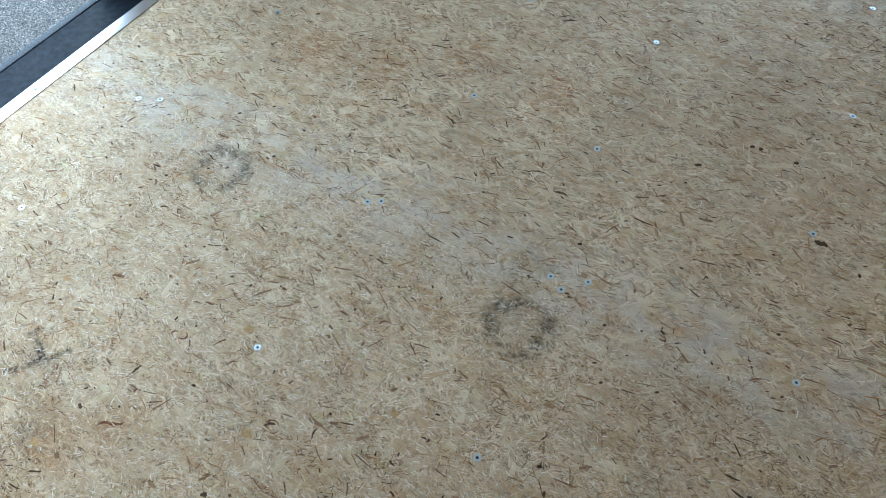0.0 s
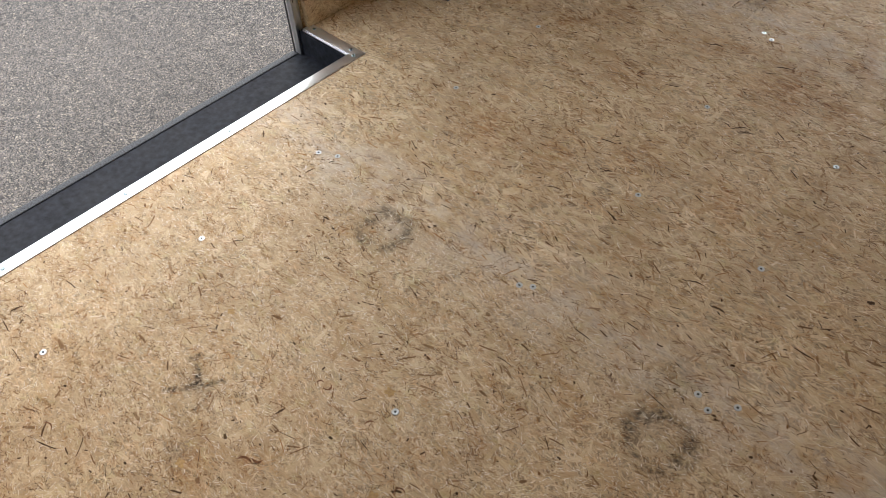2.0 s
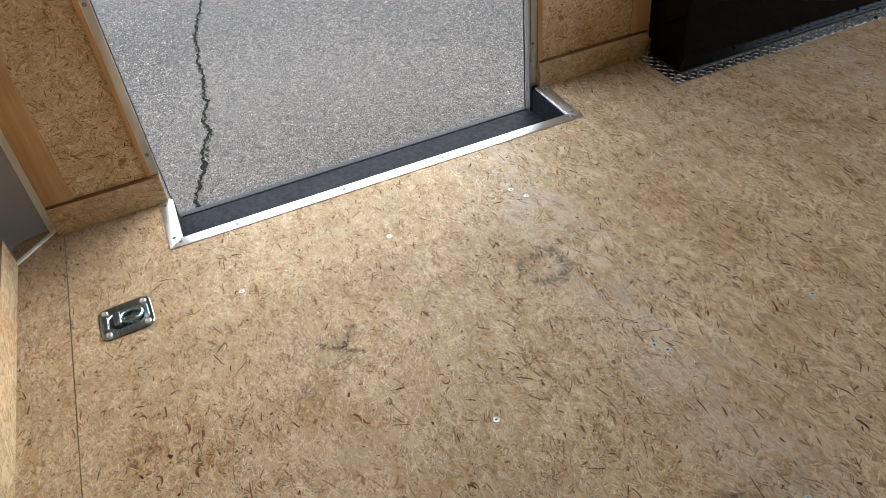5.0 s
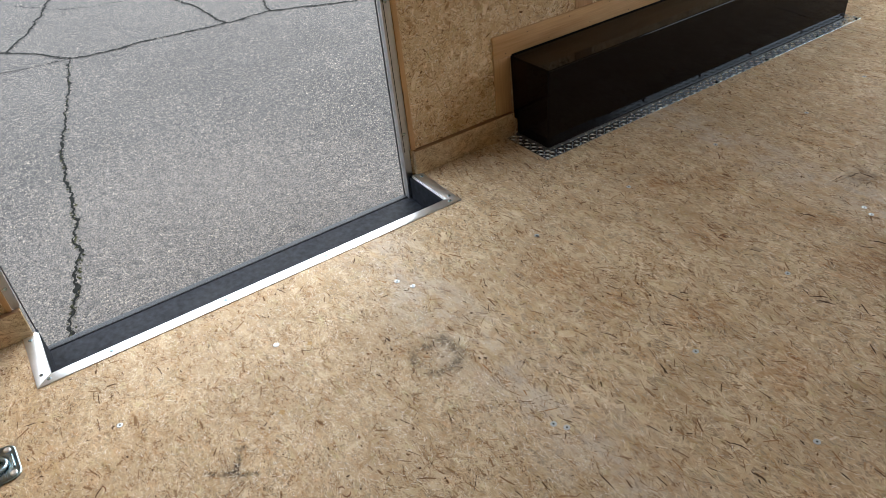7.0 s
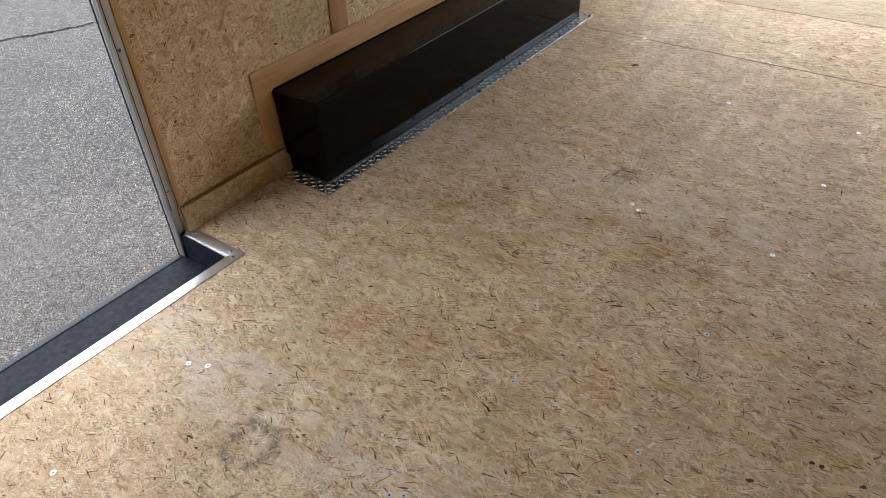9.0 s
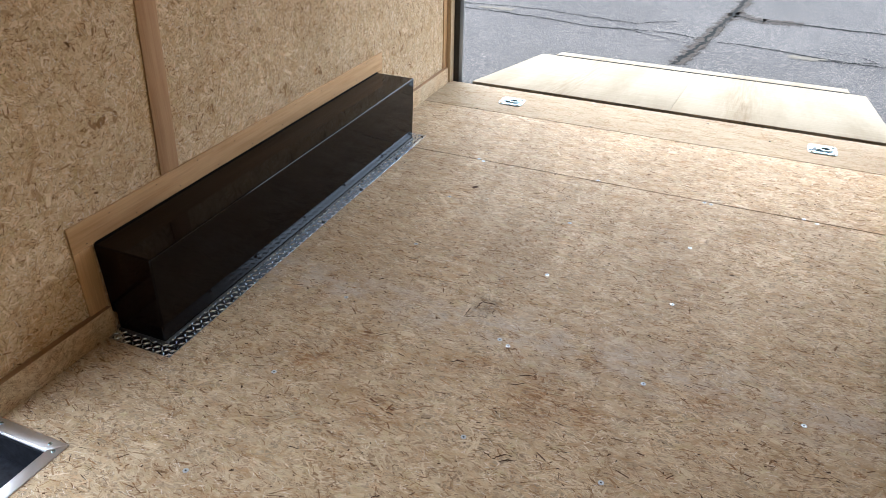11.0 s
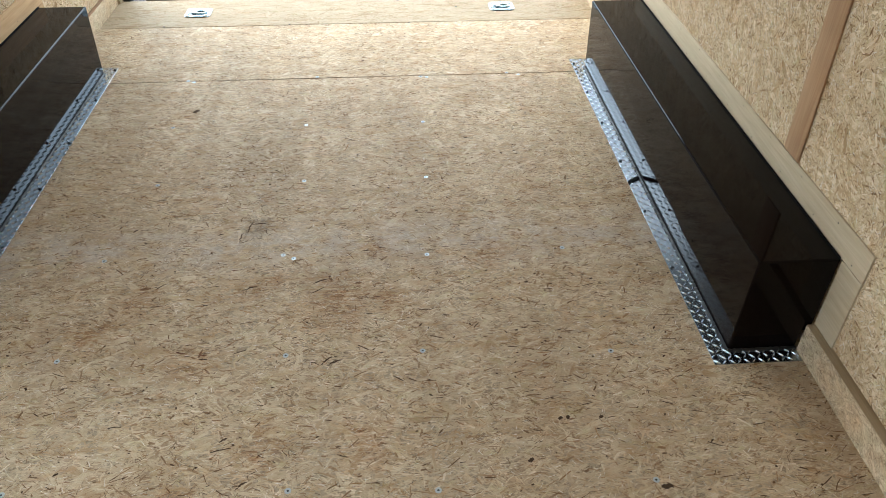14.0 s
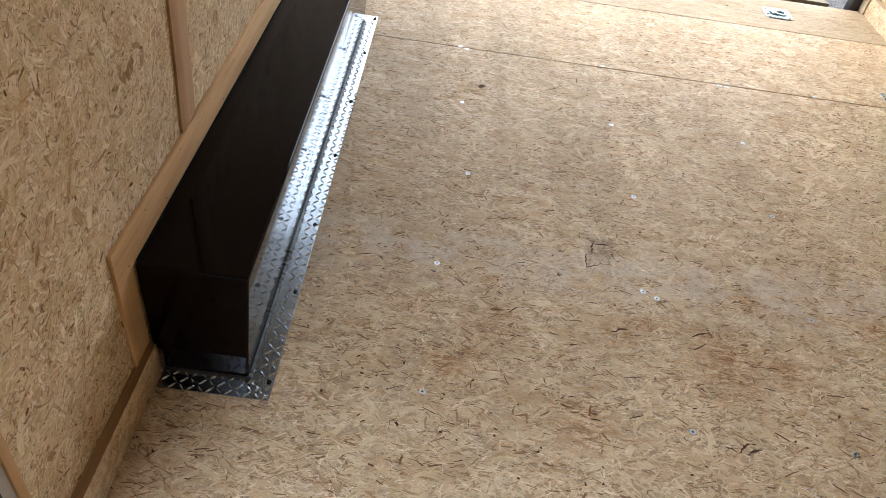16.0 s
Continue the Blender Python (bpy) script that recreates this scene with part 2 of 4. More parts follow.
def strands(name, stops, dirt=None, rough=0.6, clouds=0.8, shine=0.07):
    """Single wood strands pressed into a board: one tone each, grain along the strand."""
    m = Mat(name)
    p = m.place()
    rnd = m.n("NewGeometry").outputs["Random Per Island"]
    uv = m.n("UVMap").outputs[0]
    comb = m.n("CombineXYZ")
    m.put(comb.inputs[0], m.math("MULTIPLY", rnd, 40.0))
    m.put(comb.inputs[1], m.math("MULTIPLY", rnd, 70.0))
    add = m.n("VectorMath", operation="ADD")
    m.put(add.inputs[0], uv)
    m.put(add.inputs[1], comb.outputs[0])
    grain = m.noise(m.scaled(add.outputs[0], (55, 800, 1)), 1.0, 3.0, 0.6)
    col = m.ramp(rnd, stops)
    col = m.mix(col, m.ramp(grain, [(0.3, (0.60, 0.56, 0.50)), (0.5, (1.0, 1.0, 1.0)), (0.75, (1.12, 1.12, 1.12))]), 0.9, "MULTIPLY")
    warm = m.noise(m.scaled(p, (0.55, 2.0, 1.4)), 9.0, 7.0, 0.78)
    col = m.mix(col, m.ramp(warm, [(0.42, (1.05, 1.05, 1.04)), (0.52, (0.98, 0.955, 0.91)), (0.60, (0.86, 0.775, 0.65)), (0.72, (0.70, 0.555, 0.40))]), clouds, "MULTIPLY")
    cloud = m.noise(m.scaled(p, (1, 1, 1), move=(4, 9, 2)), 2.6, 4.0, 0.65)
    col = m.mix(col, m.ramp(cloud, [(0.3, (0.84, 0.82, 0.79)), (0.7, (1.08, 1.08, 1.07))]), 0.85, "MULTIPLY")
    hue = m.noise(m.scaled(p, (0.8, 1.2, 1), move=(2, 5, 3)), 24.0, 4.0, 0.7)
    col = m.mix(col, m.ramp(hue, [(0.32, (0.93, 0.98, 0.86)), (0.44, (1.02, 1.02, 1.0)), (0.55, (1.0, 0.99, 0.97)), (0.66, (1.04, 0.955, 0.88))]), 0.9, "MULTIPLY")
    if dirt:
        track = m.noise(m.scaled(p, (6.0, 0.5, 1)), 1.0, 3.0, 0.6)
        col = m.mix(col, m.ramp(track, [(0.36, (0.90, 0.885, 0.87)), (0.58, (1.04, 1.04, 1.04))]), 0.8, "MULTIPLY")
        col = dirt(m, p, col)
    m.set(Base_Color=col, Roughness=rough, Specular_IOR_Level=shine)
    m.bump(grain, 0.15, 0.0004)
    return m.m


M_FLAKE = strands("floor_strands", [(0.0, (0.307, 0.193, 0.113)), (0.08, (0.419, 0.3, 0.189)), (0.2, (0.487, 0.372, 0.249)), (0.4, (0.537, 0.412, 0.286)), (0.6, (0.527, 0.427, 0.304)), (0.8, (0.578, 0.455, 0.312)), (0.95, (0.624, 0.513, 0.371)), (1.0, (0.696, 0.591, 0.452))], floor_dirt, 0.6)
M_BROAD = strands("broad_strands", [(0.0, (0.43, 0.305, 0.189)), (0.2, (0.487, 0.372, 0.254)), (0.6, (0.543, 0.432, 0.298)), (1.0, (0.614, 0.503, 0.362))], floor_dirt, 0.45)
M_PALE = strands("pale_slivers", [(0.0, (0.609, 0.536, 0.443)), (1.0, (0.819, 0.766, 0.702))], None, 0.55, 0.3)
M_FLAKE_REAR = strands("rear_floor_strands", [(0.0, (0.29, 0.215, 0.135)), (0.3, (0.34, 0.27, 0.185)), (1.0, (0.39, 0.32, 0.23))], shine=0.06)
M_FLAKE_WALL = strands("wall_strands", [(0.0, (0.292, 0.183, 0.0958)), (0.07, (0.454, 0.323, 0.196)), (0.22, (0.583, 0.443, 0.283)), (0.5, (0.637, 0.5, 0.339)), (0.8, (0.691, 0.557, 0.394)), (1.0, (0.81, 0.688, 0.524))])
M_BROWN = strands("brown_strands", [(0.0, (0.20, 0.125, 0.07)), (0.4, (0.30, 0.20, 0.12)), (1.0, (0.40, 0.29, 0.185))], floor_dirt)
M_SLIVER = strands("dark_slivers", [(0.0, (0.05, 0.030, 0.017)), (0.3, (0.13, 0.078, 0.042)), (0.75, (0.24, 0.14, 0.07)), (1.0, (0.36, 0.20, 0.09))], None, 0.7, 0.3)

M_BROWN_WALL = strands("wall_bark", [(0.0, (0.13, 0.075, 0.035)), (0.5, (0.25, 0.15, 0.075)), (1.0, (0.36, 0.24, 0.13))], None, 0.7, 0.3)
M_SPECK = strands("bark_specks", [(0.0, (0.045, 0.027, 0.016)), (0.7, (0.10, 0.06, 0.033)), (1.0, (0.22, 0.12, 0.055))], None, 0.75, 0.2)

M_FLOOR = osb("floor_strand_board", (0, 1), (0.44, 0.345, 0.24), (0.28, 0.20, 0.13), 60, 0.6, 0.5, floor_dirt, own=False)
M_REAR = osb("rear_floor_board", (0, 1), (0.40, 0.31, 0.21), (0.30, 0.22, 0.14), 40, 0.6, 0.3)
M_WALL = osb("wall_strand_board", (1, 2), (0.68, 0.53, 0.34), (0.43, 0.31, 0.175), 90, 0.6, 0.7)
M_SKIRT = osb("skirting_strand_board", (1, 2), (0.58, 0.455, 0.305), (0.37, 0.27, 0.16), 90, 0.6, 0.7)
M_FRONT = osb("front_strand_board", (0, 2), (0.68, 0.53, 0.34), (0.43, 0.31, 0.175), 90, 0.6, 0.7)


def wood(name, along, light, dark, rough=0.5, shine=0.4, tracks=()):
    m = Mat(name)
    p = m.place()
    s = [55.0, 55.0, 55.0]
    s[along] = 3.0
    g = m.noise(m.scaled(p, s), 1.0, 4.0, 0.6, 0.5)
    s = [260.0, 260.0, 260.0]
    s[along] = 9.0
    fine = m.noise(m.scaled(p, s), 1.0, 2.0)
    col = m.ramp(g, [(0.3, dark), (0.7, light)])
    col = m.mix(col, m.ramp(fine, [(0.3, 0.85), (0.7, 1.05)]), 0.7, "MULTIPLY")
    wear = m.noise(m.scaled(p, (4.0, 0.6, 1.5)), 1.0, 4.0, 0.65)
    col = m.mix(col, m.ramp(wear, [(0.34, (0.80, 0.76, 0.70)), (0.56, (1.03, 1.03, 1.03))]), 0.85, "MULTIPLY")
    for x, half in tracks:
        # brown wheel tracks along y
        sep = m.n("SeparateXYZ")
        m.put(sep.inputs[0], p)
        off = m.math("DIVIDE", m.math("ABSOLUTE", m.math("SUBTRACT", sep.outputs[0], x)), half)
        worn = m.math("MULTIPLY", m.ramp(off, [(0.2, 1.0), (1.0, 0.0)]), m.ramp(m.noise(m.scaled(p, (60, 3, 1)), 1.0, 3.0, 0.6), [(0.4, 0.0), (0.65, 1.0)]))
        col = m.mix(col, (0.66, 0.55, 0.42), m.math("MULTIPLY", worn, 0.5), "MULTIPLY")
    m.set(Base_Color=col, Roughness=rough, Specular_IOR_Level=shine).bump(fine, 0.15, 0.0006)
    return m.m


M_PLY_UP = wood("plywood_upright", 2, (0.56, 0.37, 0.20), (0.44, 0.27, 0.13), 0.7, 0.12)
M_PLY_LONG = wood("plywood_lengthwise", 1, (0.56, 0.37, 0.20), (0.44, 0.27, 0.13), 0.7, 0.12)
M_PLY_RIGHT = wood("plywood_pale", 1, (0.53, 0.43, 0.295), (0.46, 0.365, 0.24), 0.7, 0.1)
M_SAWN = wood("sawn_board_edge", 1, (0.30, 0.18, 0.09), (0.18, 0.10, 0.05), 0.7)
M_SAWN_PALE = wood("pale_sawn_edge", 1, (0.45, 0.35, 0.225), (0.32, 0.235, 0.14), 0.7, 0.1)
M_BATTEN = wood("batten_wood", 2, (0.43, 0.27, 0.15), (0.33, 0.195, 0.105), 0.7, 0.15)
M_RAMP = wood("ramp_plywood", 0, (0.25, 0.211, 0.150), (0.218, 0.181, 0.126), 0.85, 0.12, ((0.36, 0.13), (1.36, 0.16)))


def black_gloss():
    m = Mat("black_gloss_paint")
    p = m.place()
    smear = m.noise(p, 7.0, 4.0, 0.6)
    col = m.ramp(m.noise(p, 3.0, 3.0), [(0.3, (0.0026, 0.0014, 0.0013)), (0.7, (0.0042, 0.0024, 0.0022))])
    m.set(Base_Color=col, Roughness=m.ramp(smear, [(0.3, 0.05), (0.75, 0.12)]), IOR=1.20)
    m.bump(m.noise(p, 5.0, 1.0), 0.03, 0.004)
    return m.m


def metal(name, tone, rough, along=1, tint=(1, 1, 1), scratch=0.12):
    m = Mat(name)
    p = m.place()
    s = [500.0, 500.0, 500.0]
    s[along] = 12.0
    brush = m.noise(m.scaled(p, s), 1.0, 2.0)
    worn = m.noise(p, 11.0, 4.0, 0.6)
    col = m.ramp(worn, [(0.3, tuple(0.82 * tone * v for v in tint)), (0.7, tuple(tone * v for v in tint))])
    r = m.math("ADD", m.ramp(brush, [(0.3, rough - 0.5 * scratch), (0.7, rough + 0.5 * scratch)]), m.math("MULTIPLY", worn, 0.08))
    m.set(Base_Color=col, Metallic=1.0, Roughness=r).bump(brush, 0.06, 0.0004)
    return m.m


def plain(name, col, rough, scale=40.0, amount=0.15, bump=0.1, metallic=0.0, shine=0.5):
    m = Mat(name)
    p = m.place()
    v = m.noise(p, scale, 4.0, 0.6)
    big = m.noise(p, scale / 9.0, 3.0, 0.6)
    c = m.mix(m.ramp(v, [(0.3, tuple((1 - amount) * u for u in col)), (0.7, tuple((1 + amount) * u for u in col))]), m.ramp(big, [(0.3, 0.8), (0.7, 1.1)]), 0.6, "MULTIPLY")
    m.set(Base_Color=c, Roughness=m.ramp(big, [(0.3, rough - 0.08), (0.7, rough + 0.08)]), Metallic=metallic, Specular_IOR_Level=shine).bump(v, bump, 0.001)
    return m.m


def asphalt():
    m = Mat("asphalt_aggregate")
    p = m.place()
    stones = m.cells(p, 120.0)
    edge = m.cells(p, 120.0, "Distance", "DISTANCE_TO_EDGE")
    tone = m.ramp(m.part_of(stones), [(0.0, (0.052, 0.048, 0.048)), (0.3, (0.098, 0.090, 0.088)), (0.7, (0.150, 0.135, 0.127)), (0.92, (0.198, 0.172, 0.149)), (1.0, (0.32, 0.280, 0.238))])
    col = m.mix((0.022, 0.022, 0.023), tone, m.ramp(edge, [(0.02, 0.0), (0.20, 1.0)]))
    patch = m.noise(p, 0.7, 4.0, 0.6)
    col = m.mix(col, m.ramp(patch, [(0.3, 0.78), (0.7, 1.12)]), 0.9, "MULTIPLY")
    mottle = m.noise(p, 38.0, 3.0, 0.6)
    col = m.mix(col, m.ramp(mottle, [(0.32, (0.66, 0.65, 0.62)), (0.5, (0.98, 0.97, 0.92)), (0.7, (1.12, 1.10, 1.02))]), 0.9, "MULTIPLY")
    m.set(Base_Color=col, Roughness=0.9, Specular_IOR_Level=0.2)
    m.bump(m.math("ADD", edge, m.math("MULTIPLY", m.part_of(stones), 0.15)), 0.9, 0.006)
    return m.m


M_BLACK = black_gloss()
M_TRIM = metal("aluminium_trim", 0.80, 0.33)
M_TRIM_X = metal("aluminium_trim_across", 0.80, 0.33, 0)
M_JAMB = metal("door_jamb_aluminium", 0.62, 0.42, 2)
M_TREAD = metal("tread_plate", 0.60, 0.17, 1, (0.84, 0.92, 1.0), 0.05)
M_ZINC = metal("zinc_plated_steel", 0.44, 0.22, 0, (0.70, 0.91, 1.0), 0.03)
M_SCREW = metal("screw_steel", 0.56, 0.42, 0, (0.93, 0.98, 1.0), 0.06)
M_CORNER = plain("corner_sheet", (0.28, 0.262, 0.242), 0.30, 6, 0.04, 0.0, 0.85)
M_STEP = plain("step_coating", (0.0085, 0.0095, 0.0135), 0.7, 55, 0.7, 0.4, shine=0.12)
M_STEEL = plain("black_frame_steel", (0.02, 0.02, 0.022), 0.4, 30, 0.2, 0.1)
# sealant black, also used to colour in the shade of small recesses
M_SEAL_AND_SHADE = plain("sealant_and_shade_black", (0.008, 0.008, 0.008), 0.5, 80, 0.2, 0.2)
M_FILLER = plain("black_filler", (0.006, 0.006, 0.006), 0.9, 80, 0.3, 0.3, shine=0.05)
M_CEIL = plain("white_ceiling_sheet", (0.88, 0.88, 0.86), 0.5, 8, 0.03, 0.05)
M_SKIN = plain("outer_skin_white", (0.75, 0.76, 0.77), 0.35, 12, 0.03, 0.02)
M_GRIP = plain("sill_grip", (0.050, 0.052, 0.058), 0.75, 260, 0.75, 0.8, shine=0.2)
M_ASPHALT = asphalt()
M_CRACK = plain("crack_tar", (0.007, 0.007, 0.006), 0.95, 90, 0.4, 0.4, shine=0.1)
M_TAR = plain("old_tar", (0.036, 0.028, 0.021), 0.9, 50, 0.4, 0.4, shine=0.15)
M_SAND = plain("sandy_asphalt", (0.105, 0.093, 0.073), 0.95, 70, 0.4, 0.4, shine=0.1)
M_MOSS = plain("dry_moss", (0.034, 0.034, 0.016), 0.95, 120, 0.5, 0.3, shine=0.1)
M_HINGE = plain("dull_hinge_steel", (0.012, 0.011, 0.010), 0.95, 60, 0.3, 0.2, shine=0.03)


# ---- mesh helpers ----
def add_box(bm, x0, y0, z0, x1, y1, z1, bevel=0.0, segs=2):
    made = bmesh.ops.create_cube(bm, size=1.0)["verts"]
    for v in made:
        v.co = Vector((x0 if v.co.x < 0 else x1, y0 if v.co.y < 0 else y1, z0 if v.co.z < 0 else z1))
    if bevel:
        edges = list({e for v in made for e in v.link_edges})
        bmesh.ops.bevel(bm, geom=edges, offset=bevel, segments=segs, profile=0.5, affect="EDGES")
    return bm


def box(x0, y0, z0, x1, y1, z1, bevel=0.0, segs=2):
    return add_box(bmesh.new(), x0, y0, z0, x1, y1, z1, bevel, segs)


def prism(outline, axis, a, b, bevel=0.0):
    """A polygon of pairs pushed along an axis from a to b; the pairs run over the two other axes in order."""
    bm = bmesh.new()

    def at(u, v, w):
        co = [u, v]
        co.insert(axis, w)
        return bm.verts.new(co)

    low = [at(u, v, a) for u, v in outline]
    high = [at(u, v, b) for u, v in outline]
    n = len(outline)
    bm.faces.new(low)
    bm.faces.new(list(reversed(high)))
    for i in range(n):
        bm.faces.new((low[i], high[i], high[(i + 1) % n], low[(i + 1) % n]))
    bmesh.ops.recalc_face_normals(bm, faces=bm.faces)
    if bevel:
        bmesh.ops.bevel(bm, geom=list(bm.edges), offset=bevel, segments=2, profile=0.5, affect="EDGES")
    return bm


def mesh_of(name, bm, material, smooth=True):
    me = bpy.data.meshes.new(name)
    bm.normal_update()
    bm.to_mesh(me)
    bm.free()
    me.materials.append(material)
    if smooth:
        me.shade_smooth()
        me.set_sharp_from_angle(angle=radians(35))
    return me


def part(name, bm, material, parent=None, label="", smooth=True):
    ob = new(name, mesh_of(name, bm, material, smooth))
    ob.parent = parent
    return tagged(ob, label=label)


def thing(name, label, category, group="", at=(0, 0, 0)):
    ob = new(name)
    ob.empty_display_size = 0.1
    ob.location = at
    return tagged(ob, label, category, group)


def setting(name, bm, material, label, category):
    return tagged(part(name, bm, material), label, category, kind="structure")


def rivet_mesh(r=0.0035, high=0.0016):
    bm = bmesh.new()
    rings = []
    for rr, z in ((r, 0.0), (r, high * 0.5), (r * 0.75, high), (r * 0.42, high), (r * 0.34, high * 0.7)):
        rings.append([bm.verts.new((rr * math.cos(k * math.pi / 5), rr * math.sin(k * math.pi / 5), z)) for k in range(10)])
    for a, b in zip(rings, rings[1:]):
        for k in range(10):
            bm.faces.new((a[k], a[(k + 1) % 10], b[(k + 1) % 10], b[k]))
    bm.faces.new(rings[-1])
    return bm


RIVET = mesh_of("rivet", rivet_mesh(0.0052, 0.0042), M_FILLER)
NAIL = mesh_of("nail", rivet_mesh(0.0022, 0.0006), M_SEAL_AND_SHADE)
TRIM_RIVET = mesh_of("trim_screw", rivet_mesh(0.0054, 0.0026), M_ZINC)
DARK_SCREW = mesh_of("screw", rivet_mesh(0.0048, 0.002), M_STEEL)


# ---- dimensions ----
XL, XR = -0.256, 2.245         # inner faces of the side walls
Y0, Y1 = -0.43, 4.335           # front wall and rear sill
TOP = 2.02                     # ceiling
GROUND = -0.335
BASE_H, BASE_T = 0.09, 0.021   # skirting boards
DOOR0, DOOR1, DOOR_H = 0.04, 1.26, 1.86
STEP = -0.088

# ---- ground outside ----
g = bmesh.new()
bmesh.ops.create_grid(g, x_segments=2, y_segments=2, size=400)
for v in g.verts:
    v.co.z = GROUND
ground = setting("ground", g, M_ASPHALT, "worn grey asphalt yard with dark cracks", "asphalt")

# ---- floor ----
SEAMS = [Y0 - 0.06, -0.27, 0.925, 2.14, 3.36, 3.965]
sub = setting("floor", prism([(XL - 0.04, Y0 - 0.06), (XR + 0.04, Y0 - 0.06), (XR + 0.04, Y1 - 0.01), (XL - 0.04, Y1 - 0.01), (XL - 0.04, 1.275), (-0.036, 1.275), (-0.036, 0.035), (XL - 0.04, 0.035)], 2, -0.12, -0.02), M_STEEL, "worn strand board trailer floor of butted sheets", "floor")
SEAM_GAP = {-0.27: 0.0012, 3.36: 0.0030, 3.965: 0.0030}
WELL = (0.03, 1.28, -0.03)


def floor_sheet(y0, y1, material):
    y0, y1 = y0 + SEAM_GAP.get(y0, 0.0002), y1 - SEAM_GAP.get(y1, 0.0002)
    a, b, c = max(y0, WELL[0]), min(y1, WELL[1]), WELL[2]
    if a < b:
        pts = [(c, b), (c, a)]
        if y0 < WELL[0]:
            pts += [(XL - 0.02, a), (XL - 0.02, y0)]
        pts += [(XR + 0.02, y0), (XR + 0.02, y1)]
        if y1 > WELL[1]:
            pts += [(XL - 0.02, y1), (XL - 0.02, b)]
    else:
        pts = [(XL - 0.02, y0), (XR + 0.02, y0), (XR + 0.02, y1), (XL - 0.02, y1)]
    part("floor_sheet", prism(pts, 2, -0.02, 0.0), material, sub, smooth=False)


for a, b in zip(SEAMS, SEAMS[1:]):
    floor_sheet(a, b, M_FLOOR)
floor_sheet(SEAMS[-1], Y1, M_REAR)

TIE_DOWNS = [(0.216, -0.138, 93), (0.205, 4.145, 0), (1.755, 4.15, 0)]


def strand_sheet(name, u0, u1, v0, v1, cover, lengths, widths, lean, seed, place, material, parent, label, keep=None, level=(0.0001, 0.0009), stray=0.22):
    """Many thin pressed strands over a rectangle: six corners each, lying mostly along u, inside the rectangle."""
    rng = numpy.random.default_rng(seed)
    mean = 0.72 * 0.5 * (lengths[0] + lengths[1]) * 0.5 * (widths[0] + widths[1])
    n = int(cover * (u1 - u0) * (v1 - v0) / mean)
    cu, cv = rng.uniform(u0, u1, n), rng.uniform(v0, v1, n)
    if keep is not None:
        ok = keep(cu, cv)
        cu, cv = cu[ok], cv[ok]
        n = len(cu)
    half = 0.5 * rng.uniform(lengths[0], lengths[1], n) * rng.uniform(0.6, 1.25, n)
    wide = 0.5 * rng.uniform(widths[0], widths[1], n) * rng.uniform(0.6, 1.3, n)
    turn = numpy.radians(rng.normal(0, lean, n))
    loose = rng.random(n) < stray
    turn[loose] = rng.uniform(-math.pi / 2, math.pi / 2, loose.sum())
    bow = rng.normal(0, 0.07, n) * half
    along = numpy.stack([-half, rng.normal(0, 0.2, n) * half, half * rng.uniform(0.8, 1.05, n), half, rng.normal(0, 0.2, n) * half, -half * rng.uniform(0.8, 1.05, n)], 1)
    j = rng.uniform(0.5, 1.1, (n, 6))
    across = numpy.stack([-0.75 * wide, -wide, -0.7 * wide, 0.75 * wide, wide, 0.7 * wide], 1) * j
    across += bow[:, None] * (1 - (along / half[:, None]) ** 2)
    c, s = numpy.cos(turn)[:, None], numpy.sin(turn)[:, None]
    u = numpy.clip(cu[:, None] + along * c - across * s, u0, u1)
    v = numpy.clip(cv[:, None] + along * s + across * c, v0, v1)
    up = rng.uniform(level[0] + 0.0001, level[1] - 0.0001, n)[:, None] + 0.0001 * rng.uniform(-1, 1, n)[:, None] * across / wide[:, None]
    co = place(u, v, up).reshape(-1, 3)
    me = bpy.data.meshes.new(name)
    me.vertices.add(6 * n)
    me.vertices.foreach_set("co", co.astype(numpy.float32).ravel())
    me.loops.add(6 * n)
    me.loops.foreach_set("vertex_index", numpy.arange(6 * n, dtype=numpy.int32))
    me.polygons.add(n)
    me.polygons.foreach_set("loop_start", numpy.arange(0, 6 * n, 6, dtype=numpy.int32))
    me.update(calc_edges=True)
    uv = me.uv_layers.new(name="strand")
    uv.data.foreach_set("uv", numpy.stack([along, across], 2).astype(numpy.float32).ravel())
    me.materials.append(material)
    ob = new(name, me)
    ob.parent = parent
    return tagged(ob, label, kind="stuff")


def on_floor(u, v, up):
    return numpy.stack([u, v, up], 2)


def floor_keep(u, v):
    ok = (u > WELL[2] + 0.02) | (v < WELL[0] - 0.02) | (v > WELL[1] + 0.02)
    for x, y, turn in TIE_DOWNS:
        ok &= numpy.maximum(numpy.abs(u - x), numpy.abs(v - y)) > 0.070
    return ok


def floor_groups(u, v):
    """Slivers lie in loose groups."""
    wave = numpy.sin(23 * u + 5 * numpy.sin(9 * v)) * numpy.sin(31 * v + 4 * numpy.sin(11 * u)) + 0.6 * numpy.sin(71 * u + 3 * numpy.sin(40 * v)) * numpy.sin(83 * v)
    return floor_keep(u, v) & (wave > 0.05)


